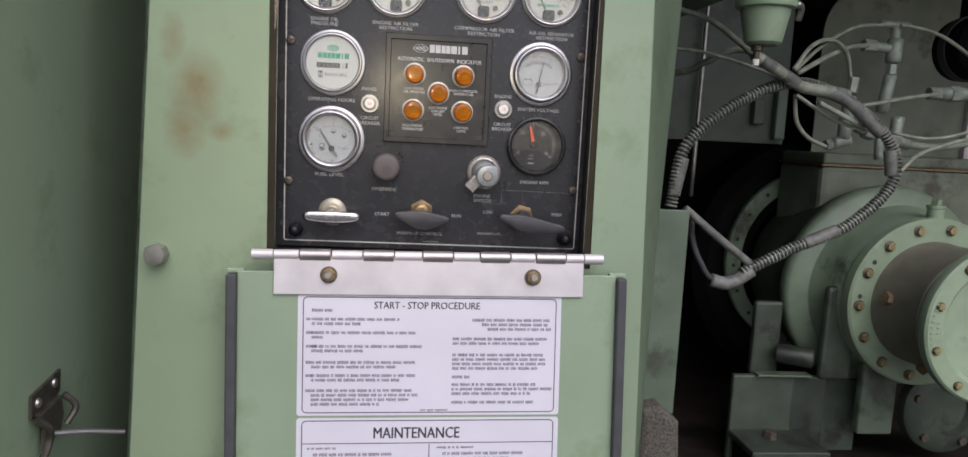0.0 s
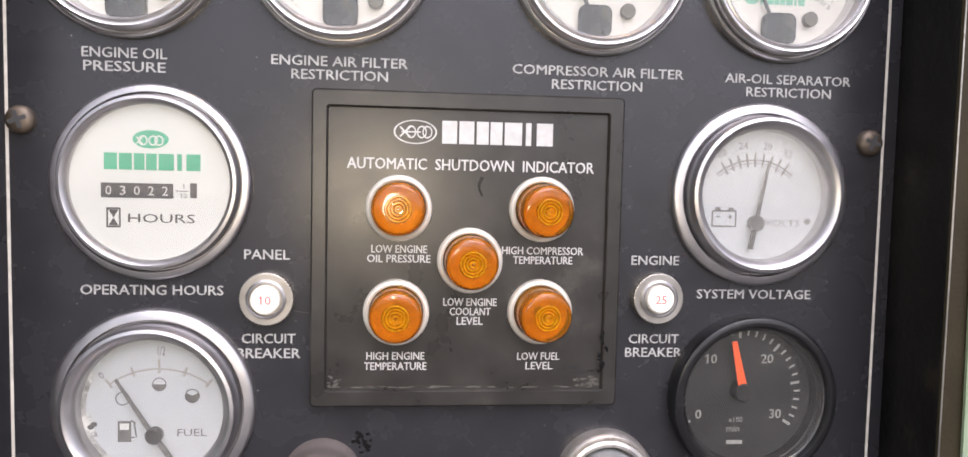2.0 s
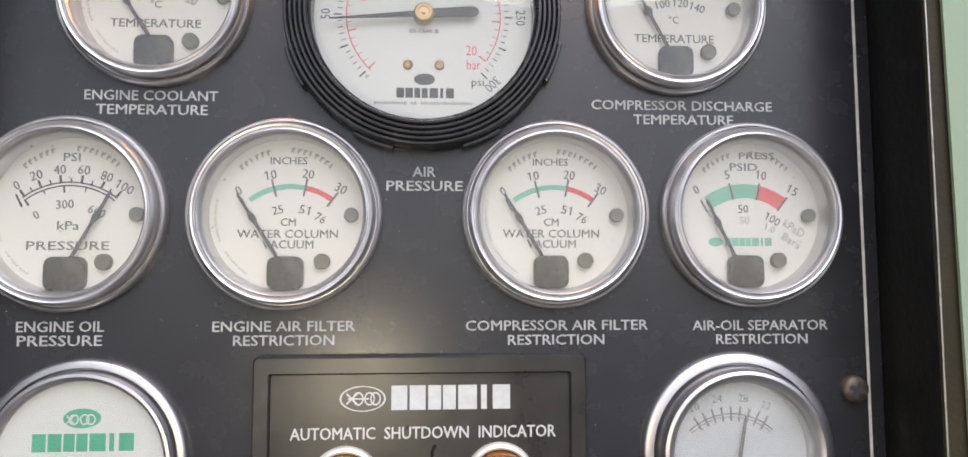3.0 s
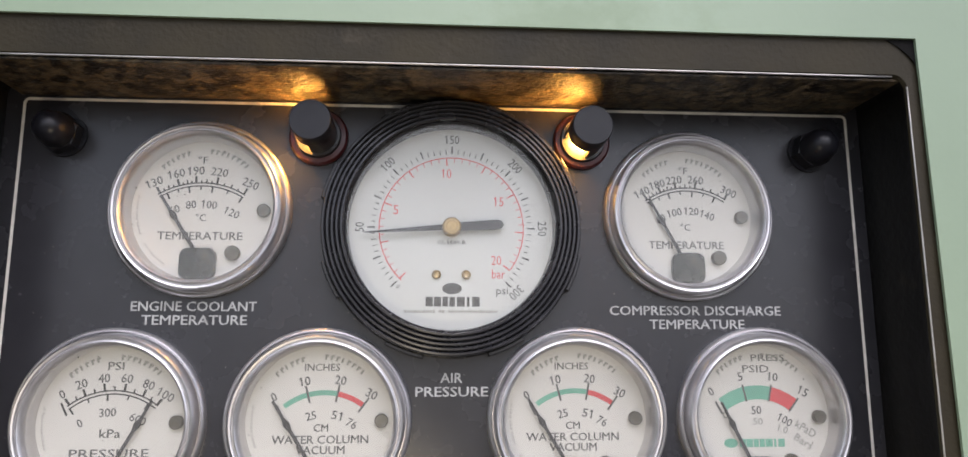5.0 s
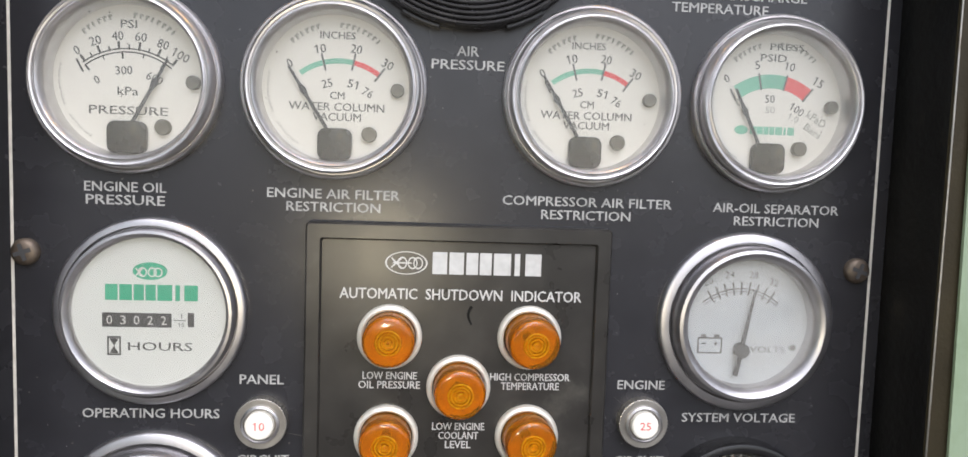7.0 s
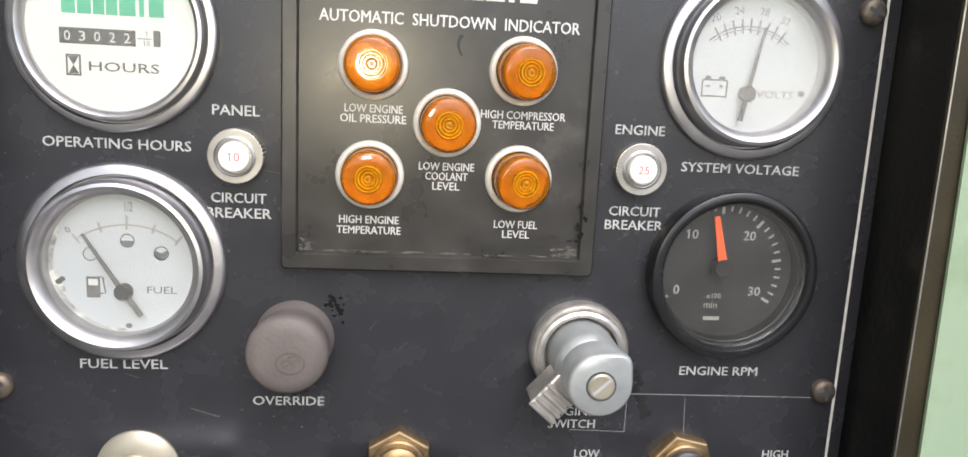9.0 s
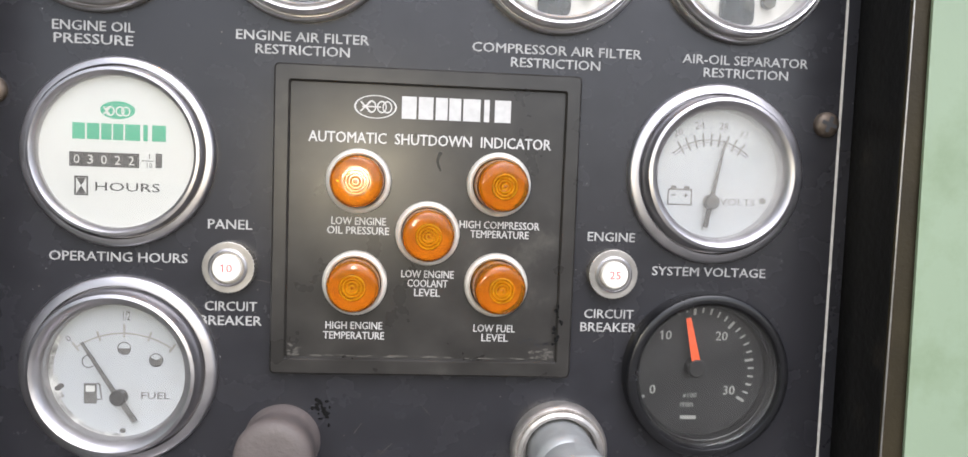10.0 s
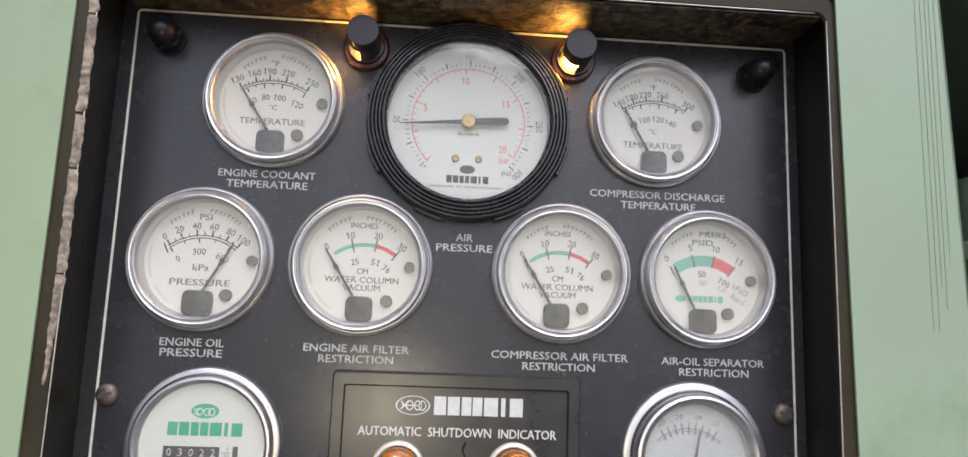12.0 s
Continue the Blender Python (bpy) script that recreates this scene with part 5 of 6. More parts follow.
for s in np.linspace(-1, 1, 33):
    end = (1 - abs(s) ** 14) ** 0.5
    up, down, deep = (5.6 - 0.8 * s * s) * end, (7.6 - 3.2 * s * s) * end, 6.4 * (0.35 + 0.65 * end)
    if end < 0.02:
        up, down = 1.2, 1.2
    row = []
    for i in range(32):
        t = 2 * math.pi * i / 32
        cy, cz = math.cos(t), math.sin(t)
        y = math.copysign(abs(cy) ** 0.62, cy) * (up if cy > 0 else down)
        z = math.copysign(abs(cz) ** 0.45, cz) * deep
        row.append(bm.verts.new((29.8 * s * MM, y * MM, z * MM)))
    loops.append(row)
skin(bm, loops)
bm.faces.new(loops[0]), bm.faces.new(loops[-1])
bar_ob = part("grip", bm, POLISHED, k, "polished T grip", smooth="all", at=pose(0.0014, -0.0022, 0.0222))
bm = bmesh.new()
words(bm, "QUICK", -12.5, -0.6, 4.4, 18.5, 6.5, bold=0.03), words(bm, "START", 11.0, -0.6, 4.4, 18.5, 6.5, bold=0.03)
part("embossed_lettering", bm, INK_SOFT, bar_ob, "worn black embossed lettering")


def lever_handle(x, z, name, label, tilt, half_l, half_r, out_by, turn, drop, neck, apex):
    k = thing(name, on_panel(x, z), label, "control knob", "cable control knobs")
    part("nut", prism(polygon(6, 13.2, math.pi / 6 + radians(turn)), 0, 5.0, bevel=0.8), AGED_BRASS, k, "brass hexagon nut", at=pose(0, -drop * MM, 0))
    part("nut_washer", lathe([(9.8, 5.0), (9.8, 6.4), (9.2, 7.0), (8.0, 7.0)], 36), AGED_BRASS, k, smooth=True, at=pose(0, -drop * MM, 0))
    part("stem", lathe([(8.2, 6), (8.2, 9.5), (7.2, 10.4), (neck, 10.8), (neck, out_by - 9), (0, out_by - 9)], 32), AGED_BRASS if neck < 6 else KNOB_GREY, k, smooth=True, at=pose(0, -drop * MM, 0))
    out = [(-half_l, 1.6), (-half_l + 3, 3.4), (-6, 6.6), (5, 6.6), (half_r - 3, 3.6), (half_r, 2.0), (half_r, -2.4), (half_r - 4, -4.6), (6, -apex), (-6, -apex), (-half_l + 4, -4.2), (-half_l, -2.0)]
    bm = prism(out, out_by - 11, out_by, bevel=2.0)
    part("handle", bm, KNOB_GREY, k, "grey diamond-shaped plastic grip", smooth=True, at=pose(0.0008, -0.0052, 0, 0, 0, tilt))
    # Pale strip paints the highlight on the grip's upper front edge.
    rim = [(px * MM, (py - 0.9) * MM, (out_by - 0.75) * MM) for px, py in ((-half_l + 1.2, 1.6), (-half_l + 3.2, 3.2), (-half_l / 2, 4.9), (-6, 6.5), (5, 6.5), (half_r / 2, 5.2), (half_r - 3, 3.5), (half_r - 1.2, 2.0))]
    part("wear_or_glint_edge", tube(rim, 0.00062, 8, 5), KNOB_EDGE, k, "rubbed edge, its highlight painted pale", smooth="all", at=pose(0.0008, -0.0052, 0, 0, 0, tilt))


lever_handle(-0.0115, 1.1860, "warm_up_control_knob", "grey diamond-shaped pull knob on a brass nut", -4, 30, 29, 22, 0, 0.6, 5.4, 13.2)
lever_handle(0.0998, 1.1862, "idle_control_knob", "grey long pull knob on a brass nut, turned aslant", -9, 29, 43, 31, 17, 2.0, 7.4, 10.6)

# ---------------------------------------------------------------- panel lights, nuts, screws
def panel_light(x, z, spans):
    k = thing("panel_light", on_panel(x, z), "hooded black panel light, lit warm amber through side windows", "panel light", "hooded panel lights")
    part("base_ring", lathe([(11.2, 0), (11.2, 1.8), (10.4, 2.8), (8.8, 3.0), (8.6, 0)], 48), RED_PLASTIC, k, "dark red base ring", smooth=True)
    part("sleeve", lathe([(8.8, 0), (8.4, 4.7), (6.4, 4.8)], 48), BLACK_PLASTIC, k, smooth=True)
    part("hood", lathe([(5.8, 13.8), (7.3, 13.8), (7.5, 14.2), (7.5, 23.0), (7.2, 23.5), (0, 23.6)], 48), HOOD_BLACK, k, "black hood cap", smooth=True)
    bm = bmesh.new()
    edges = sorted(spans)
    a = edges[-1][1] - 360
    for s0, s1 in edges:
        n = max(2, int((s0 - a) / 8))
        outer = [(7.4 * math.sin(radians(t)), 7.4 * math.cos(radians(t))) for t in np.linspace(a, s0, n)]
        inner = [(6.1 * math.sin(radians(t)), 6.1 * math.cos(radians(t))) for t in np.linspace(s0, a, n)]
        prism(outer + inner, 4.6, 14.0, bm)
        a = s1
    part("window_posts", bm, BLACK_PLASTIC, k)
    part("bulb", lathe([(0, 13.7), (4.0, 13.4), (5.0, 12.0), (5.2, 7.0), (4.6, 5.0), (0, 4.9)], 32), BULB, k, "glowing amber bulb", smooth=True)


panel_light(-0.0498, 1.5288, ((195, 265), (300, 357)))
panel_light(0.0520, 1.5289, ((176, 270), (298, 358)))

for x, z in ((-0.1440, 1.5277), (0.1442, 1.5266), (-0.1460, 1.1610), (0.1485, 1.1610)):
    k = thing("acorn_nut", on_panel(x, z), "black acorn nut on a washer", "nut", "acorn nuts at the panel corners")
    part("washer", lathe([(8.2, 0), (8.2, 1.2), (5, 1.2)], 32), HOOD_BLACK, k)
    part("hexagon", prism(polygon(6, 7.6, 0.3), 1.2, 7.0, bevel=0.5), HOOD_BLACK, k)
    part("dome", lathe([(6.5, 6.8), (6.5, 10.0), (6.1, 12.6), (4.9, 14.9), (2.9, 16.4), (0, 16.9)], 32), HOOD_BLACK, k, smooth=True)

for x, z, turn in ((-0.1544, 1.3603, 20), (0.1553, 1.3607, 70), (-0.1545, 1.2132, 35), (0.1557, 1.2146, 10)):
    k = thing("panel_screw", on_panel(x, z), "tarnished pan-head cross screw", "screw", "panel screws")
    part("head", lathe([(4.9, 0), (4.9, 1.2), (4.4, 2.3), (3.2, 3.0), (0, 3.3)], 32), RUST_DARK, k, smooth=True)
    bm = bmesh.new()
    bar(bm, 0, 0, 6.2, 1.5, 3.36, turn), bar(bm, 0, 0, 1.5, 6.2, 3.38, turn)
    part("cross_slot", bm, INK, k)

# ---------------------------------------------------------------- fold-down cover with its hinge and decals
cover = thing("panel_cover", pose(0, FACE - 0.019, 1.1455, -5.0, -0.9, 0), "green fold-down panel cover hanging open on a piano hinge", "cover")
part("sheet", box(-0.194, 0.194, -0.003, 0.0, -0.45, -0.017, bevel=0.001), GREEN, cover)
for s in (-1, 1):
    part("edge_strip", box(s * 0.1935, s * 0.2035, -0.012, 0.008, -0.45, -0.0195, bevel=0.002), GREY_RUBBER, cover, "dark rubber edge strip")
    part("edge_lip", box(s * 0.1870, s * 0.2045, -0.002, 0.006, -0.0193, -0.0145, bevel=0.0012), GREEN, cover)
part("fixed_leaf", box(-0.158, 0.158, -0.001, 0.0186, -0.004, -0.001, bevel=0.0006), ALUMINIUM, cover)
hinge = part("hinge_leaf", box(-0.158, 0.158, -0.0062, -0.0032, -0.040, -0.002, bevel=0.0008), ALUMINIUM, cover, "wide dull aluminium hinge leaf")


def barrel(x0, x1, r, mat, name, label=""):
    bm = lathe([(0, 0), (r * 1000 - 0.6, 0), (r * 1000, 0.6), (r * 1000, (x1 - x0) * 1000 - 0.6), (r * 1000 - 0.6, (x1 - x0) * 1000), (0, (x1 - x0) * 1000)], 24)
    return part(name, bm, mat, cover, label, smooth=True, at=pose(x0, -0.003, 0, 0, 90, 0))


cuts = [-0.158]
for c in (-0.117, -0.054, 0.006, 0.065, 0.123):
    barrel(c - 0.0155, c + 0.0155, 0.0062, STEEL_PALE, "knuckle", "darker rolled knuckle")
    cuts += [c - 0.0162, c + 0.0162]
cuts.append(0.158)
for a, b in zip(cuts[::2], cuts[1::2]):
    barrel(a, b, 0.0052, ALUMINIUM, "knuckle")
barrel(-0.180, -0.1585, 0.0054, ALUMINIUM, "pin_end"), barrel(0.1585, 0.179, 0.0054, ALUMINIUM, "pin_end")
for x in (-0.1035, 0.1045):
    bolt = part("hinge_bolt", prism(polygon(6, 7.0, 0.4), 1.6, 5.6, bevel=0.5), AGED_BRASS, cover, "tarnished hexagon bolt", at=pose(x, -0.0062, -0.0195, 90, 0, 0))
    part("washer", lathe([(8.6, 0), (8.6, 1.6), (4, 1.6)], 32), RUST_DARK, bolt)
    part("stud", lathe([(3.6, 5.5), (3.6, 9.0), (3.0, 9.8), (0, 9.8)], 24), STEEL, bolt, smooth=True)


def decal(z0, z1, name, title, title_h, title_w, label, title_x=0.0):
    d = part(name, prism(rounded(270, (z1 - z0) * 1000, 3), 0, 0.3), DECAL, cover, label, at=pose(0.001, -0.0031, (z0 + z1) / 2, 90, 0, 0))
    bm = bmesh.new()
    w, h = 260, (z1 - z0) * 1000 - 5
    lo, li = rounded(w, h, 5, 5), rounded(w - 2, h - 2, 4, 5)
    a = [bm.verts.new((x * MM, y * MM, 0.36 * MM)) for x, y in lo]
    b = [bm.verts.new((x * MM, y * MM, 0.36 * MM)) for x, y in li]
    skin(bm, [a, b])
    part("frame_line", bm, INK, d)
    bm = bmesh.new()
    words(bm, title, title_x, h / 2 - title_h * 1.15, title_h, title_w, 0.38, bold=0.02)
    part("title", bm, INK, d)
    return d, h


d, h = decal(-0.1640, -0.0395, "procedure_decal", "START - STOP PROCEDURE", 7.2, 108, "white start and stop procedure decal with small print", -4.5)


def print_line(bm, x, end, y, h):
    """A line of unreadable words, each a run of small upright bars."""
    while x < end:
        for k in range(random.randint(2, 9)):
            w = random.uniform(0.75, 1.25)
            bar(bm, x + w / 2, y + random.uniform(-0.15, 0.15), w, h * random.uniform(0.8, 1.1), 0.38)
            x += w + 0.38
        x += 1.5


bm = bmesh.new()
for y0, widths in ((45.8, (16,)), (36.8, (88, 42)), (23, (104, 10)), (9, (103, 48)), (-7.5, (104, 84)), (-21, (98, 90)), (-36.5, (94, 102, 98, 70))):
    for j, w in enumerate(widths):
        if w > 30 and j == 0:
            print_line(bm, -126.5, -125, y0, 3.0)
        print_line(bm, -121, -121 + w, y0 - 4.7 * j, 3.1)
for y0, widths in ((36.8, (78, 68, 62)), (17.2, (88, 84)), (0.5, (94, 96, 97, 90)), (-22.5, (14,)), (-30.5, (86, 96, 84)), (-49, (84,))):
    for j, w in enumerate(widths):
        x = 120 - w if y0 == 36.8 else 22
        print_line(bm, x, x + w, y0 - 4.7 * j, 3.1)
print_line(bm, -10, 12, -57, 1.8)
tagged(part("small_print", bm, INK_PURPLE, d), "unreadable purple-grey small print", kind="stuff")
d, h = decal(-0.41, -0.1665, "maintenance_decal", "MAINTENANCE", 11.5, 88, "white maintenance table decal with ruled columns", -13.0)
for x, y, w, t in ((0, h / 2 - 24, 258, 0.9), (0, -12, 0.9, h - 26)):
    bm = bmesh.new()
    bar(bm, x, y, w, t, 0.38)
    part("ruled_line", bm, INK, d)
bm = bmesh.new()
for col in (-66, 66):
    print_line(bm, col - 58, col - 30, h / 2 - 29, 2.4)
    for j in range(28):
        print_line(bm, col - 52, col - 52 + random.uniform(60, 104), h / 2 - 35.5 - 5.6 * j, 3.2)
tagged(part("small_print", bm, INK_PURPLE, d), "unreadable purple-grey small print", kind="stuff")

k = thing("cabinet_bolt", on_panel(-0.2765, 1.1370, FACE), "dull domed bolt in the cabinet face", "bolt")
part("head", lathe([(11.0, 0), (11.0, 14.0), (10.2, 15.6), (0, 16.0)], 8), STEEL, k)

# ---------------------------------------------------------------- open side door beside the cabinet
door = thing("side_door", pose(-0.375, 0, 0.6), "tall green steel side door standing open beside the cabinet", "door")
part("skin", box(-0.03, 0.0, -0.30, 0.24, 0.02, 1.15, bevel=0.002), GREEN, door)
latch = thing("door_latch", pose(-0.375, -0.075, 0.985), "dark bronzed over-centre latch riveted to the open door", "latch")
bm = prism([(-28, 22), (32, 30), (30, 8), (18, 4), (-30, 0)], 0.0, 3.0, bevel=0.6)
part("plate", bm, LATCH_DARK, latch, at=pose(0, 0, 0, 90, 0, 90))
bm = prism([(-26, 2), (20, 6), (24, -14), (16, -30), (-16, -34), (-10, -16)], 3.0, 9.0, bevel=1.5)
part("body", bm, LATCH_DARK, latch, at=pose(0, 0, 0, 90, 0, 90))
part("hook", tube([(0.008, -0.030, 0.000), (0.014, -0.020, -0.012), (0.012, -0.016, -0.026), (0.010, -0.026, -0.040), (0.005, -0.040, -0.042)], 0.0036, 8, 6), LATCH_DARK, latch, smooth=True)
part("lever", tube([(0.006, 0.030, 0.004), (0.016, 0.034, -0.010), (0.010, 0.026, -0.026)], 0.0034, 8, 6), LATCH_DARK, latch, smooth=True)
part("rod", tube([(0.006, -0.010, -0.022), (0.030, 0.016, -0.030), (0.060, 0.042, -0.041)], 0.0030, 8, 6), STEEL_PALE, latch, "pale steel catch rod", smooth=True)
for y, z in ((-0.017, 0.012), (0.017, 0.020)):
    part("rivet", lathe([(5, 0), (4.4, 2.0), (2.4, 3.0), (0, 3.2)], 16), STEEL, latch, smooth=True, at=pose(0.003, y, z, 0, 90, 0))
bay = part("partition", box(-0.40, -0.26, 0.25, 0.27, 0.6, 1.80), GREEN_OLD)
tagged(bay, "grimy green steel partition, darkened for the gap's shade", "wall", kind="structure")

# ---------------------------------------------------------------- air compressor in the bay
CX, CZ = 1.062, 0.967
comp = thing("air_compressor", pose(CX, 0.60, CZ), "pale green screw compressor with bolted flange and brown casting", "compressor")


def along_y(profile, seg=72):
    """A turned form round the machine's axis; height runs towards the front, in metres."""
    return lathe(profile, seg, scale=1.0)


AX = pose(0, 0, 0, 90, 0, 0)
part("flange", along_y([(0.11, 0.0), (0.173, 0.0), (0.178, -0.004), (0.178, -0.026), (0.173, -0.030), (0.11, -0.030)]), GREEN_CAST, comp, "pale green bolted flange", smooth=True, at=AX)
part("front_casing", along_y([(0.131, -0.002), (0.128, 0.004), (0.128, 0.140), (0.132, 0.146), (0.132, 0.172)]), CASTING, comp, "brownish grimy cylinder casting", smooth=True, at=AX)
part("casing_rib", along_y([(0.127, 0.137), (0.134, 0.139), (0.134, 0.145), (0.130, 0.148)]), CASTING, comp, smooth=True, at=AX)
cap = part("end_cover", along_y([(0.131, 0.166), (0.147, 0.168), (0.150, 0.172), (0.150, 0.190), (0.146, 0.194), (0.118, 0.195), (0.112, 0.190), (0.108, 0.178), (0.05, 0.174), (0, 0.174)]), GREEN_CAST, comp, "pale green end cover ring", smooth=True, at=AX)
for k in range(10):
    a = radians(36 * k + 20)
    bolt = part("cover_bolt", prism(polygon(6, 6.8, 0.2 * k), 0, 5.5, bevel=0.6), BOLT_BRASS, cap, at=pose(0.133 * math.cos(a), 0.133 * math.sin(a), 0.1948))
    part("washer", lathe([(8.6, 0), (8.6, 1.2), (4, 1.3)], 20), RUST_DARK, bolt, smooth=True)
for row, (r, n) in enumerate(((138, 8), (126, 3))):
    for k in range(n):
        part("cast_bar", prism(rounded(3.2, 7.0, 0.8, 3), 0, 1.3, bevel=0.3), GREEN_CAST, cap, at=pose(0, 0, 0, 0, 0, 104 - 4.4 * k - 8 * row) @ pose(0, r * MM, 0.1949))
for k in range(14):
    a = radians(360 / 14 * k + 3)
    bolt = part("flange_bolt", prism(polygon(6, 8.6, 0.3 * k), 3, 10, bevel=0.8), BOLT_BRASS, comp, "brassy hexagon bolt", at=AX @ pose(0.156 * math.cos(a), 0.156 * math.sin(a), 0))
    part("washer", lathe([(11.5, 0), (11.5, 2.4), (9, 3.2), (5, 3.2)], 20), RUST_DARK, bolt, smooth=True)
for k, a in enumerate((148, 176)):
    part("dowel_hole", lathe([(0, 0.5), (5, 0.5), (5, 0), (0, 0)], 16), INK, comp, at=AX @ pose(0.156 * math.cos(radians(a)), 0.156 * math.sin(radians(a)), 0.0004))
part("plug", prism(polygon(6, 14, 0.1), 0, 20, bevel=1.2), RUST, comp, "rusty square plug", at=pose(-0.116, -0.05, 0.016, 0, -80, 0))
part("side_plug", prism(polygon(6, 11, 0.4), 0, 16, bevel=1.2), RUST, comp, at=pose(-0.075, -0.11, -0.100, 0, -125, 0))
part("rotor_housing", along_y([(0.170, -0.028), (0.176, -0.036), (0.178, -0.080), (0.184, -0.106), (0.196, -0.124)]), GREEN_GRIME, comp, "grimy green rotor housing", smooth=True, at=AX)
part("housing_flange", along_y([(0.190, -0.118), (0.206, -0.126), (0.224, -0.132), (0.231, -0.138), (0.233, -0.146), (0.233, -0.162), (0.229, -0.168), (0.214, -0.170)]), GREEN_GRIME, comp, "mottled pale green housing shoulder", smooth=True, at=AX @ pose(-0.010, 0.0, 0))
part("housing_back", along_y([(0.222, -0.166), (0.226, -0.19), (0.220, -0.235), (0.202, -0.31), (0.190, -0.405)]), OILY_MID, comp, "oily housing body, darkened for shade", smooth=True, at=AX @ pose(-0.008, 0.0, 0))
# Neck and bell housing take the near-black that holds the bay's shade.
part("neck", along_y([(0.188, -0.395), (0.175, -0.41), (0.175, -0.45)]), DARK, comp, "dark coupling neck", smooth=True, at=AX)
part("filler_neck", lathe([(16, 160), (16, 196), (18, 197), (18, 203), (14, 204)], 28), GREEN_CAST, comp, smooth=True, at=pose(0.004, 0.022, 0))
part("filler_plug", prism(rounded(15, 15, 2, 3), 203, 216, bevel=1.5), GREEN_CAST, comp, at=pose(0.004, 0.022, 0, 0, 0, 25))
ring = part("bell_flange", along_y([(0.200, -0.405), (0.234, -0.405), (0.238, -0.409), (0.238, -0.424), (0.234, -0.428), (0.200, -0.428)]), GREEN_GRIME, comp, "drilled bell housing flange ring", smooth=True, at=AX @ pose(-0.026, 0.018, 0))
for k in range(20):
    a = radians(18 * k + 5)
    part("flange_hole", lathe([(0, 0.6), (5, 0.6), (5, 0), (0, 0)], 14), INK, ring, at=pose(0.219 * math.cos(a), 0.219 * math.sin(a), -0.4052))
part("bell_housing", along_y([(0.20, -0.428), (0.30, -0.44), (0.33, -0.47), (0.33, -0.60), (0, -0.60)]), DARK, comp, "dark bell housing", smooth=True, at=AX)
part("top_casting", box(-0.150, 0.5, 0.20, 0.40, 0.10, 0.270, bevel=0.012), UPPER_CAST, comp, "flat green inlet casting")
part("top_gasket", box(-0.152, 0.5, 0.198, 0.402, 0.270, 0.2735), RUST, comp, "rust-lined gasket joint")
part("inlet_cover", box(-0.146, 0.5, 0.203, 0.395, 0.2735, 0.300, bevel=0.006), UPPER_CAST, comp)
# Legs and lower parts use the greens with shade in them.
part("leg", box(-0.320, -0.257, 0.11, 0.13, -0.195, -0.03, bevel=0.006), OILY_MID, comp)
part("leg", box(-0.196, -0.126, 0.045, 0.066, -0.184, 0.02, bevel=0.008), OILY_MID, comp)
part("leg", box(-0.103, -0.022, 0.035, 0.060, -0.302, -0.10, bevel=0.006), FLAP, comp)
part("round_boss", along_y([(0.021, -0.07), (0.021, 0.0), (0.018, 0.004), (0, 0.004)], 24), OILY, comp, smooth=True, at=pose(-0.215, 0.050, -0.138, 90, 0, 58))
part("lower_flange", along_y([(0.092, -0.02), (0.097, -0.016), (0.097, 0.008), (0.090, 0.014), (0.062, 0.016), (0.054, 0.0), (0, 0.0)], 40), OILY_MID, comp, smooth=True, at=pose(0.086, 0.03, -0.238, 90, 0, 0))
for k in range(5):
    a = radians(70 * k + 20)
    part("lower_bolt", prism(polygon(6, 9, 0.2 * k), 0, 9, bevel=0.6), RUST_DARK, comp, at=pose(0.086 + 0.078 * math.cos(a), 0.016, -0.238 + 0.078 * math.sin(a), 90, 0, 0))
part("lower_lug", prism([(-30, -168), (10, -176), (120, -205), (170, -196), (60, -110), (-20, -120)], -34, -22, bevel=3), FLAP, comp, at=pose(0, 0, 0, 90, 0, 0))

ped = thing("mounting_pedestal", pose(0.765, 0.70, 0.6), "grimy green mounting pedestal on the deck, bay shade in its colour", "bracket")
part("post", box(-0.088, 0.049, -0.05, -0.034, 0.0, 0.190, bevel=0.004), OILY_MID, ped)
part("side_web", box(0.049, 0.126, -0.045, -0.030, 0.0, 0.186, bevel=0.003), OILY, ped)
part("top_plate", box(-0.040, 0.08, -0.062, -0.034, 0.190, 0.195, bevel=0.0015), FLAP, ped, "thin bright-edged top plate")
part("foot", box(-0.090, 0.075, -0.168, -0.052, 0.056, 0.070, bevel=0.003), OILY, ped, "oily foot plate, darkened for shade")
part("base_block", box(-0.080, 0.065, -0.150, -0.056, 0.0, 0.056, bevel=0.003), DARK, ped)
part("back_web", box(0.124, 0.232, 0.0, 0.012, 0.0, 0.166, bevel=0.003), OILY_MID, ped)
part("foot_bolt", prism(polygon(6, 14, 0.2), 70, 86, bevel=1.0), RUST_DARK, ped, at=pose(-0.020, -0.096, 0))

# ---------------------------------------------------------------- hoses, conduit and fittings
def hose(r, *line, rubber=HOSE):
    """A hose through a few points."""
    h = part("hose", tube(line, r, 10, 8), rubber, smooth="all")
    tagged(h, ("thin" if r < 0.0042 else "thick") + " grey rubber hose in the engine bay", "hose", "hoses in the engine bay")


hose(0.0053, (0.438, 0.55, 1.52), (0.484, 0.53, 1.505), (0.512, 0.51, 1.489), (0.540, 0.47, 1.454), (0.552, 0.42, 1.422))
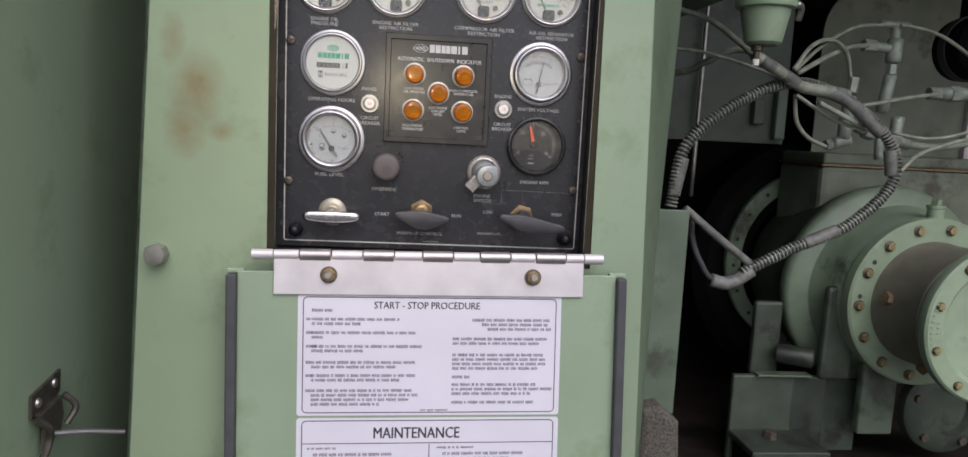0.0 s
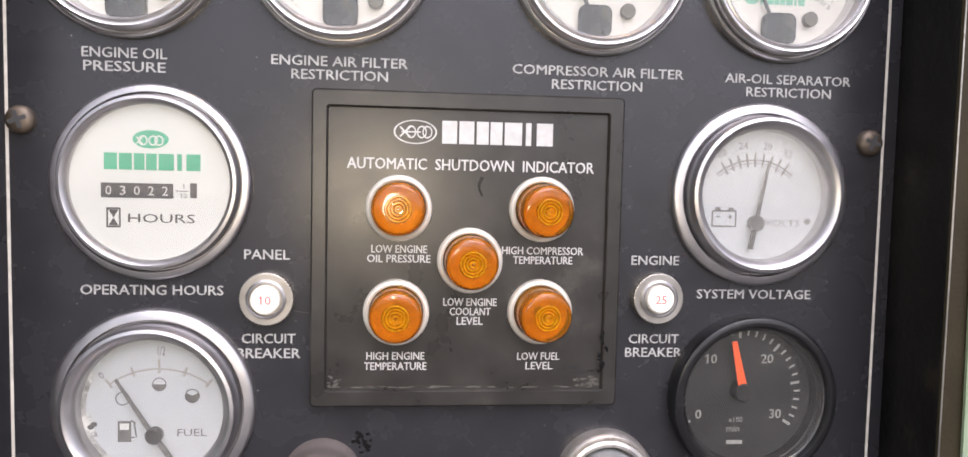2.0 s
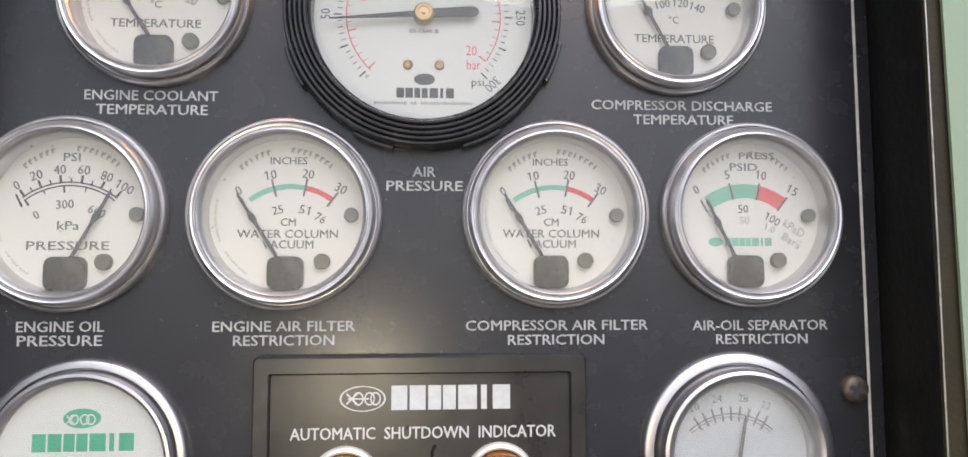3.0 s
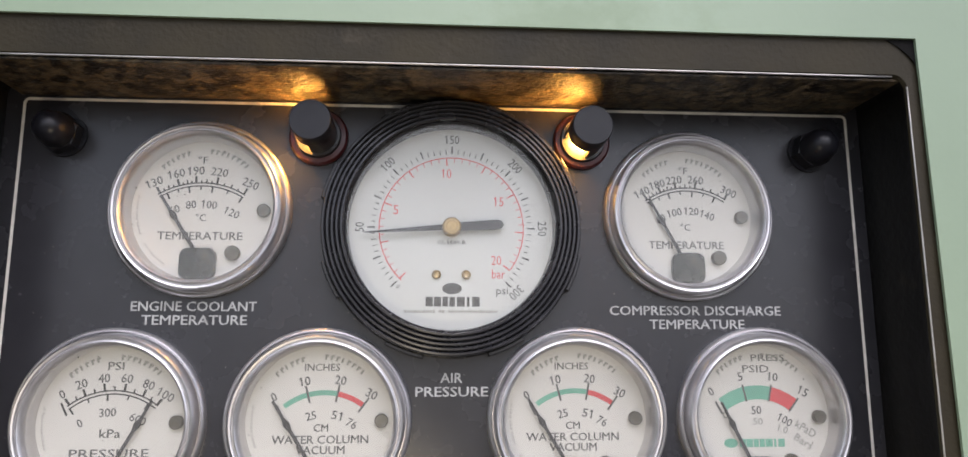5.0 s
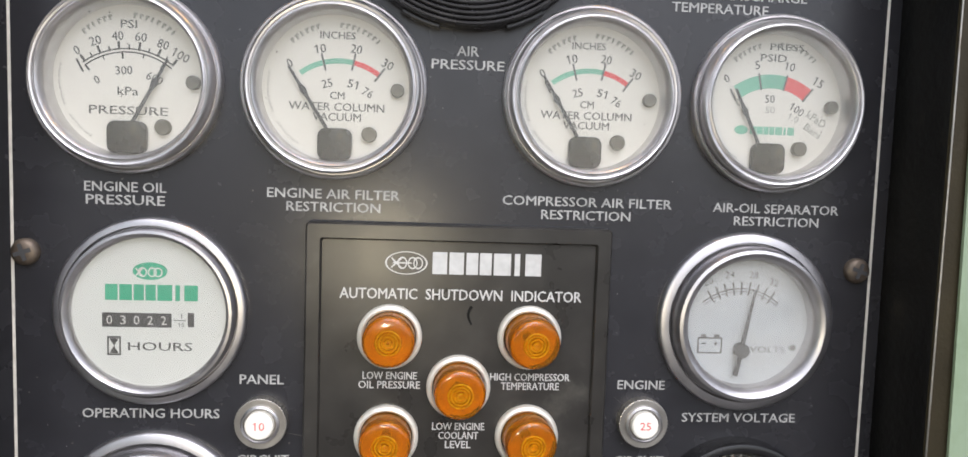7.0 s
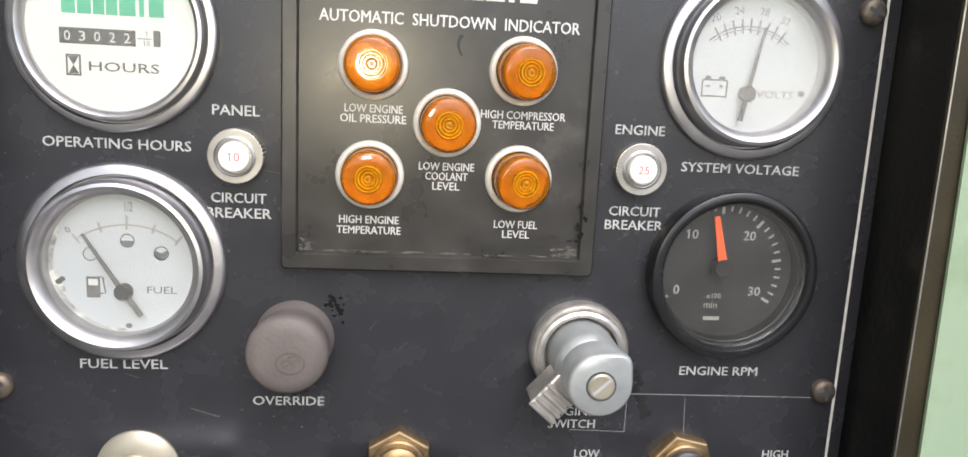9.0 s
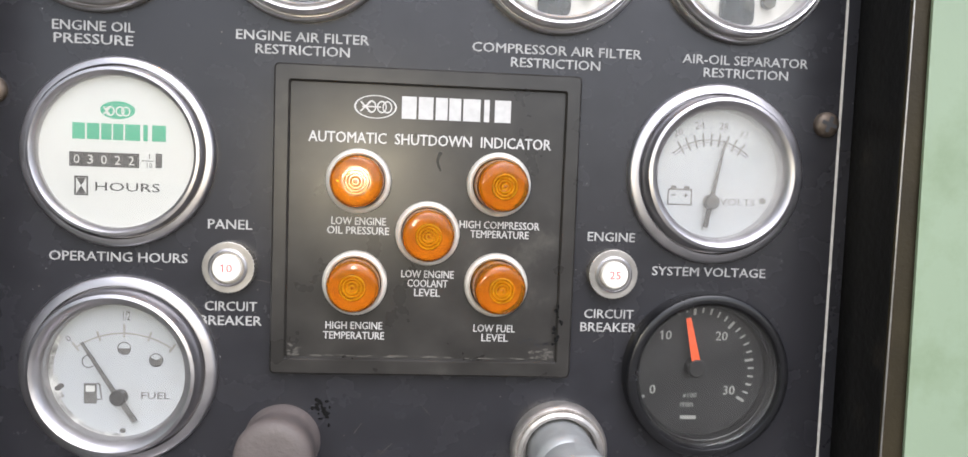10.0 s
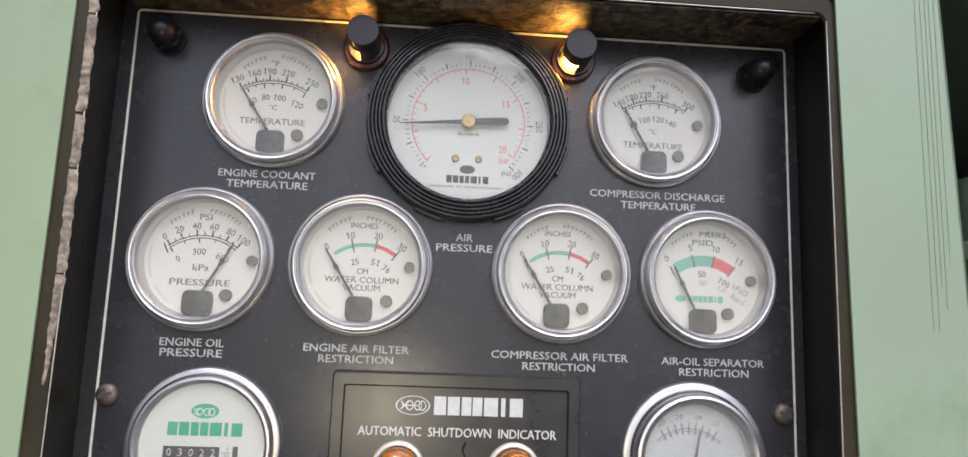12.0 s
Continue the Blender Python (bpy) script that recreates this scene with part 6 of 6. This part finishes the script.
hose(0.0031, (0.437, 0.53, 1.443), (0.499, 0.497, 1.434), (0.578, 0.463, 1.408), (0.613, 0.43, 1.389))
hose(0.0061, (0.476, 0.63, 1.406), (0.503, 0.59, 1.412), (0.522, 0.55, 1.427), (0.562, 0.51, 1.446), (0.603, 0.47, 1.421))
hose(0.0034, (0.639, 0.45, 1.408), (0.695, 0.477, 1.453), (0.77, 0.503, 1.496), (0.848, 0.53, 1.51))
hose(0.0046, (0.65, 0.46, 1.405), (0.717, 0.483, 1.441), (0.77, 0.507, 1.462), (0.818, 0.53, 1.47))
hose(0.0038, (0.626, 0.43, 1.408), (0.666, 0.45, 1.452), (0.712, 0.47, 1.467), (0.754, 0.49, 1.45), (0.779, 0.51, 1.407))
hose(0.0034, (0.879, 0.53, 1.511), (0.933, 0.53, 1.505), (0.986, 0.53, 1.486), (1.062, 0.53, 1.44))
hose(0.0038, (0.79, 0.49, 1.355), (0.856, 0.51, 1.368), (0.918, 0.53, 1.38), (0.985, 0.55, 1.39))
hose(0.0038, (0.638, 0.44, 1.367), (0.655, 0.457, 1.321), (0.689, 0.473, 1.293), (0.734, 0.49, 1.279))
hose(0.0034, (0.635, 0.43, 1.365), (0.708, 0.447, 1.331), (0.772, 0.463, 1.315), (0.831, 0.48, 1.31))
hose(0.0046, (0.673, 0.42, 1.353), (0.739, 0.44, 1.33), (0.782, 0.46, 1.316))
hose(0.0031, (0.862, 0.49, 1.31), (0.924, 0.49, 1.303), (0.979, 0.49, 1.31), (1.056, 0.49, 1.334))
hose(0.0069, (0.892, 0.53, 1.294), (0.968, 0.53, 1.288), (1.031, 0.53, 1.296), (1.093, 0.53, 1.313))
hose(0.0034, (0.837, 0.42, 1.243), (0.877, 0.437, 1.271), (0.935, 0.453, 1.291), (1.03, 0.47, 1.316))
hose(0.0072, (0.446, 0.41, 1.162), (0.511, 0.42, 1.115), (0.585, 0.44, 1.066), rubber=TAPE)
hose(0.0052, (0.470, 0.44, 1.150), (0.476, 0.44, 1.105), (0.492, 0.44, 1.068), (0.520, 0.44, 1.036), (0.576, 0.44, 1.045), rubber=GREY_RUBBER)
LOOP = [(x, 0.44, z) for x, z in ((0.431, 1.160), (0.450, 1.270), (0.535, 1.346), (0.633, 1.386), (0.732, 1.362), (0.823, 1.293), (0.837, 1.219), (0.761, 1.140), (0.663, 1.096), (0.570, 1.048))]
PIPE = [(0.540, 0.400, 1.423), (0.589, 0.413, 1.403), (0.640, 0.425, 1.379), (0.698, 0.438, 1.375), (0.740, 0.450, 1.371)]
con = thing("conduit_loop", pose(0, 0, 0), "dusty corrugated conduit hanging in a wide loop", "conduit")
part("corrugated_tube", tube(LOOP, 0.0072, 12, 10, ridge=0.0036, pitch=0.0062), CONDUIT, con, "dusty black corrugated tube")
# Black core puts groove dirt and shade in colour, ridge shading being faint.
part("core", tube(LOOP, 0.0085, 12, 10), BLACK_PLASTIC, con, "black inner tube giving the grooves dirt and shade", smooth="all")
for i, n in ((0, 1), (3, 2), (5, 1), (7, 1)):
    run = [Vector(p) for p in LOOP[i:i + n + 1]]
    run[0], run[-1] = run[0].lerp(run[1], 0.2), run[-1].lerp(run[-2], 0.2)
    if n == 1:
        run.insert(1, run[0].lerp(run[1], 0.5))
    part("tape_wrap", tube(run, 0.0112, 12, 8), TAPE, con, "grey tape wrap", smooth="all")
part("tape_wrap", tube([(0.516, 0.44, 1.034), (0.551, 0.44, 1.029), (0.590, 0.44, 1.053)], 0.0118, 12, 8), TAPE, con, "grey tape wrap", smooth="all")
p = part("pipe", tube(PIPE, 0.0098, 12, 8), HOSE, smooth="all")
tagged(p, "thick grey wrapped pipe under the filter bowl", "pipe")
for i in (0, 1, 3):
    run = [Vector(PIPE[i]).lerp(Vector(PIPE[i + 1]), k) for k in (0.25, 0.5, 0.8)]
    part("tape_band", tube(run, 0.0107, 12, 6), TAPE, p, "dirty tape band", smooth="all")

bowl = thing("filter_bowl", pose(0.494, 0.28, 1.424), "pale green fuel filter bowl with a clamp ring and drain", "filter")
part("cup", lathe([(0, 0), (22, 0), (27, 4), (36, 50), (37, 62)], 40), GREEN, bowl, smooth=True)
part("clamp_ring", lathe([(37, 52), (43, 54), (44, 58), (44, 66), (42, 70), (37, 70)], 40), GREEN, bowl, smooth=True)
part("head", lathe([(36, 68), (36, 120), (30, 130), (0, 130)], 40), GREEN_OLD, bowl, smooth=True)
part("clamp_screw", tube([(0.038, -0.02, 0.060), (0.050, -0.01, 0.056), (0.052, 0.0, 0.040)], 0.005, 8, 6), STEEL, bowl, smooth="all")
part("drain", lathe([(0, -22), (4, -22), (4.6, -18), (4.6, -10), (9, -8), (9, 0)], 20), RUST_DARK, bowl, smooth=True, at=pose(-0.008, 0, 0))
part("drain_tip", lathe([(0, -30), (4.8, -30), (5.2, -27), (5.2, -21), (0, -21)], 20), WHITE_PLASTIC, bowl, "white drain tip", smooth=True, at=pose(-0.008, 0, 0))
part("bracket", box(-0.03, 0.03, 0.02, 0.472, 0.105, 0.135, bevel=0.003), GREEN_OLD, bowl)


def fitting(x, y, z, pieces, label):
    f = thing("pipe_fitting", pose(x, y, z), label, "pipe fitting", "pipe fittings")
    for nm, a, b, r in pieces:
        part(nm, tube([a, tuple((p + q) / 2 for p, q in zip(a, b)), b], r * 0.86, 6 if nm == "nut" else 14, 2), FITTING, f, smooth=False if nm == "nut" else "all")


FITTING = material("painted_grey_fitting", (0.31, 0.345, 0.285), 0.5, 0.2, vary=0.2, scale=60, bump=0.2)
fitting(0.880, 0.55, 1.36, (("lower_body", (-0.006, 0, -0.01), (0.004, 0, 0.060), 0.013), ("nut", (0.004, 0, 0.062), (0.005, 0, 0.080), 0.012), ("body", (0.005, 0, 0.084), (0.006, 0, 0.128), 0.016), ("branch", (-0.040, 0, 0.112), (0.006, 0, 0.110), 0.010), ("nut", (-0.058, 0, 0.113), (-0.034, 0, 0.112), 0.014), ("tee", (-0.030, 0, 0.155), (0.030, 0, 0.154), 0.008), ("riser", (0.005, 0, 0.126), (0.003, 0, 0.155), 0.010)), "painted brass tee fitting on an upright valve")
fitting(0.790, 0.53, 1.33, (("body", (0.0, 0, -0.035), (0.004, 0, 0.045), 0.014), ("nut", (0.006, 0, 0.052), (0.009, 0, 0.080), 0.012), ("elbow", (-0.022, 0, -0.045), (0.012, 0, -0.036), 0.013), ("nut", (-0.034, 0, -0.048), (-0.014, 0, -0.043), 0.012)), "painted elbow fitting under a thin hose")
fitting(0.862, 0.53, 1.296, (("body", (-0.045, 0, 0.022), (0.060, 0, -0.006), 0.012), ("nut", (-0.032, 0, 0.018), (-0.012, 0, 0.013), 0.018), ("nut", (0.018, 0, 0.006), (0.036, 0, 0.001), 0.018), ("stub", (0.030, 0, 0.0), (0.034, 0, 0.046), 0.013), ("drop", (0.0, 0, 0.010), (0.004, 0, -0.036), 0.010)), "cluster of painted couplings on the inlet casting")
fitting(0.985, 0.56, 1.392, (("body", (0.012, 0, 0), (0.12, 0, 0.004), 0.015), ("nut", (-0.012, 0, 0), (0.014, 0, 0), 0.014), ("nut", (0.03, 0, 0), (0.05, 0, 0.001), 0.019)), "painted straight hose coupling")

# dark shapes further back in the bay
drum = thing("air_cleaner", pose(1.150, 0.72, 1.500), "dark round air cleaner canister in the bay", "air cleaner")
part("canister", lathe([(0, 0.09), (0.055, 0.09), (0.066, 0.08), (0.066, 0.0), (0, 0.0)], 48, scale=1.0), DARK, drum, smooth=True, at=pose(0, 0, 0, 90, 0, 0))
part("band", lathe([(0.066, 0.04), (0.069, 0.04), (0.069, 0.02), (0.066, 0.02)], 48, scale=1.0), GREY_RUBBER, drum, smooth=True, at=pose(0, 0, 0, 90, 0, 0))
part("stay", box(-0.015, 0.015, -0.03, -0.005, 0.06, 0.30), DARK, drum)
OILY_GREY = material("grimy_grey_green_sheet", (0.20, 0.215, 0.155), 0.45, vary=0.2, scale=9, bump=0.2, bump_scale=60, second=(0.07, 0.07, 0.05), second_at=0.55, second_scale=6)
screen = thing("heat_shield", pose(1.14, 0.98, 0.6), "grey-green steel heat shield behind the hoses", "panel")
part("sheet", prism(rounded(460, 560, 120, 8, 70, 800), 0, 4), OILY_GREY, screen, at=pose(0, 0, 0, 90, 0, 0))
part("leg", box(0.0, 0.03, 0.004, 0.03, 0.0, 0.65), DARK, screen)
part("cable_cover", box(0.24, 0.28, -0.02, 0, 0.62, 0.85, bevel=0.003), ALUMINIUM, screen)
screen = thing("rear_shield", pose(0.60, 0.75, 0.6), "dark green sheet shield behind the filter bowl", "panel")
part("sheet", box(-0.20, 0.185, 0, 0.004, 0.68, 1.10, bevel=0.001), OILY_MID, screen)
part("post", box(0.155, 0.178, -0.02, 0, 0.69, 0.83, bevel=0.003), FLAP, screen)
part("leg", box(-0.16, -0.13, 0.004, 0.03, 0.0, 0.60), DARK, screen)
part("rod", tube([(-0.02, -0.02, 0.56), (-0.018, -0.02, 0.80), (-0.016, -0.02, 1.06)], 0.005, 8, 3), STEEL, screen, smooth="all")
part("clip", box(0.105, 0.130, -0.02, 0, 0.72, 0.775, bevel=0.003), OILY_MID, screen)
pad = part("insulation_pad", prism([(0.268, 0.60), (0.350, 0.60), (0.326, 0.922), (0.300, 0.944), (0.276, 0.938)], -0.088, -0.055, scale=1.0, bevel=0.008), CLOTH, at=pose(0, 0, 0, 90, 0, 0))
tagged(pad, "speckled grey felt insulation pad beside the cabinet", "insulation")
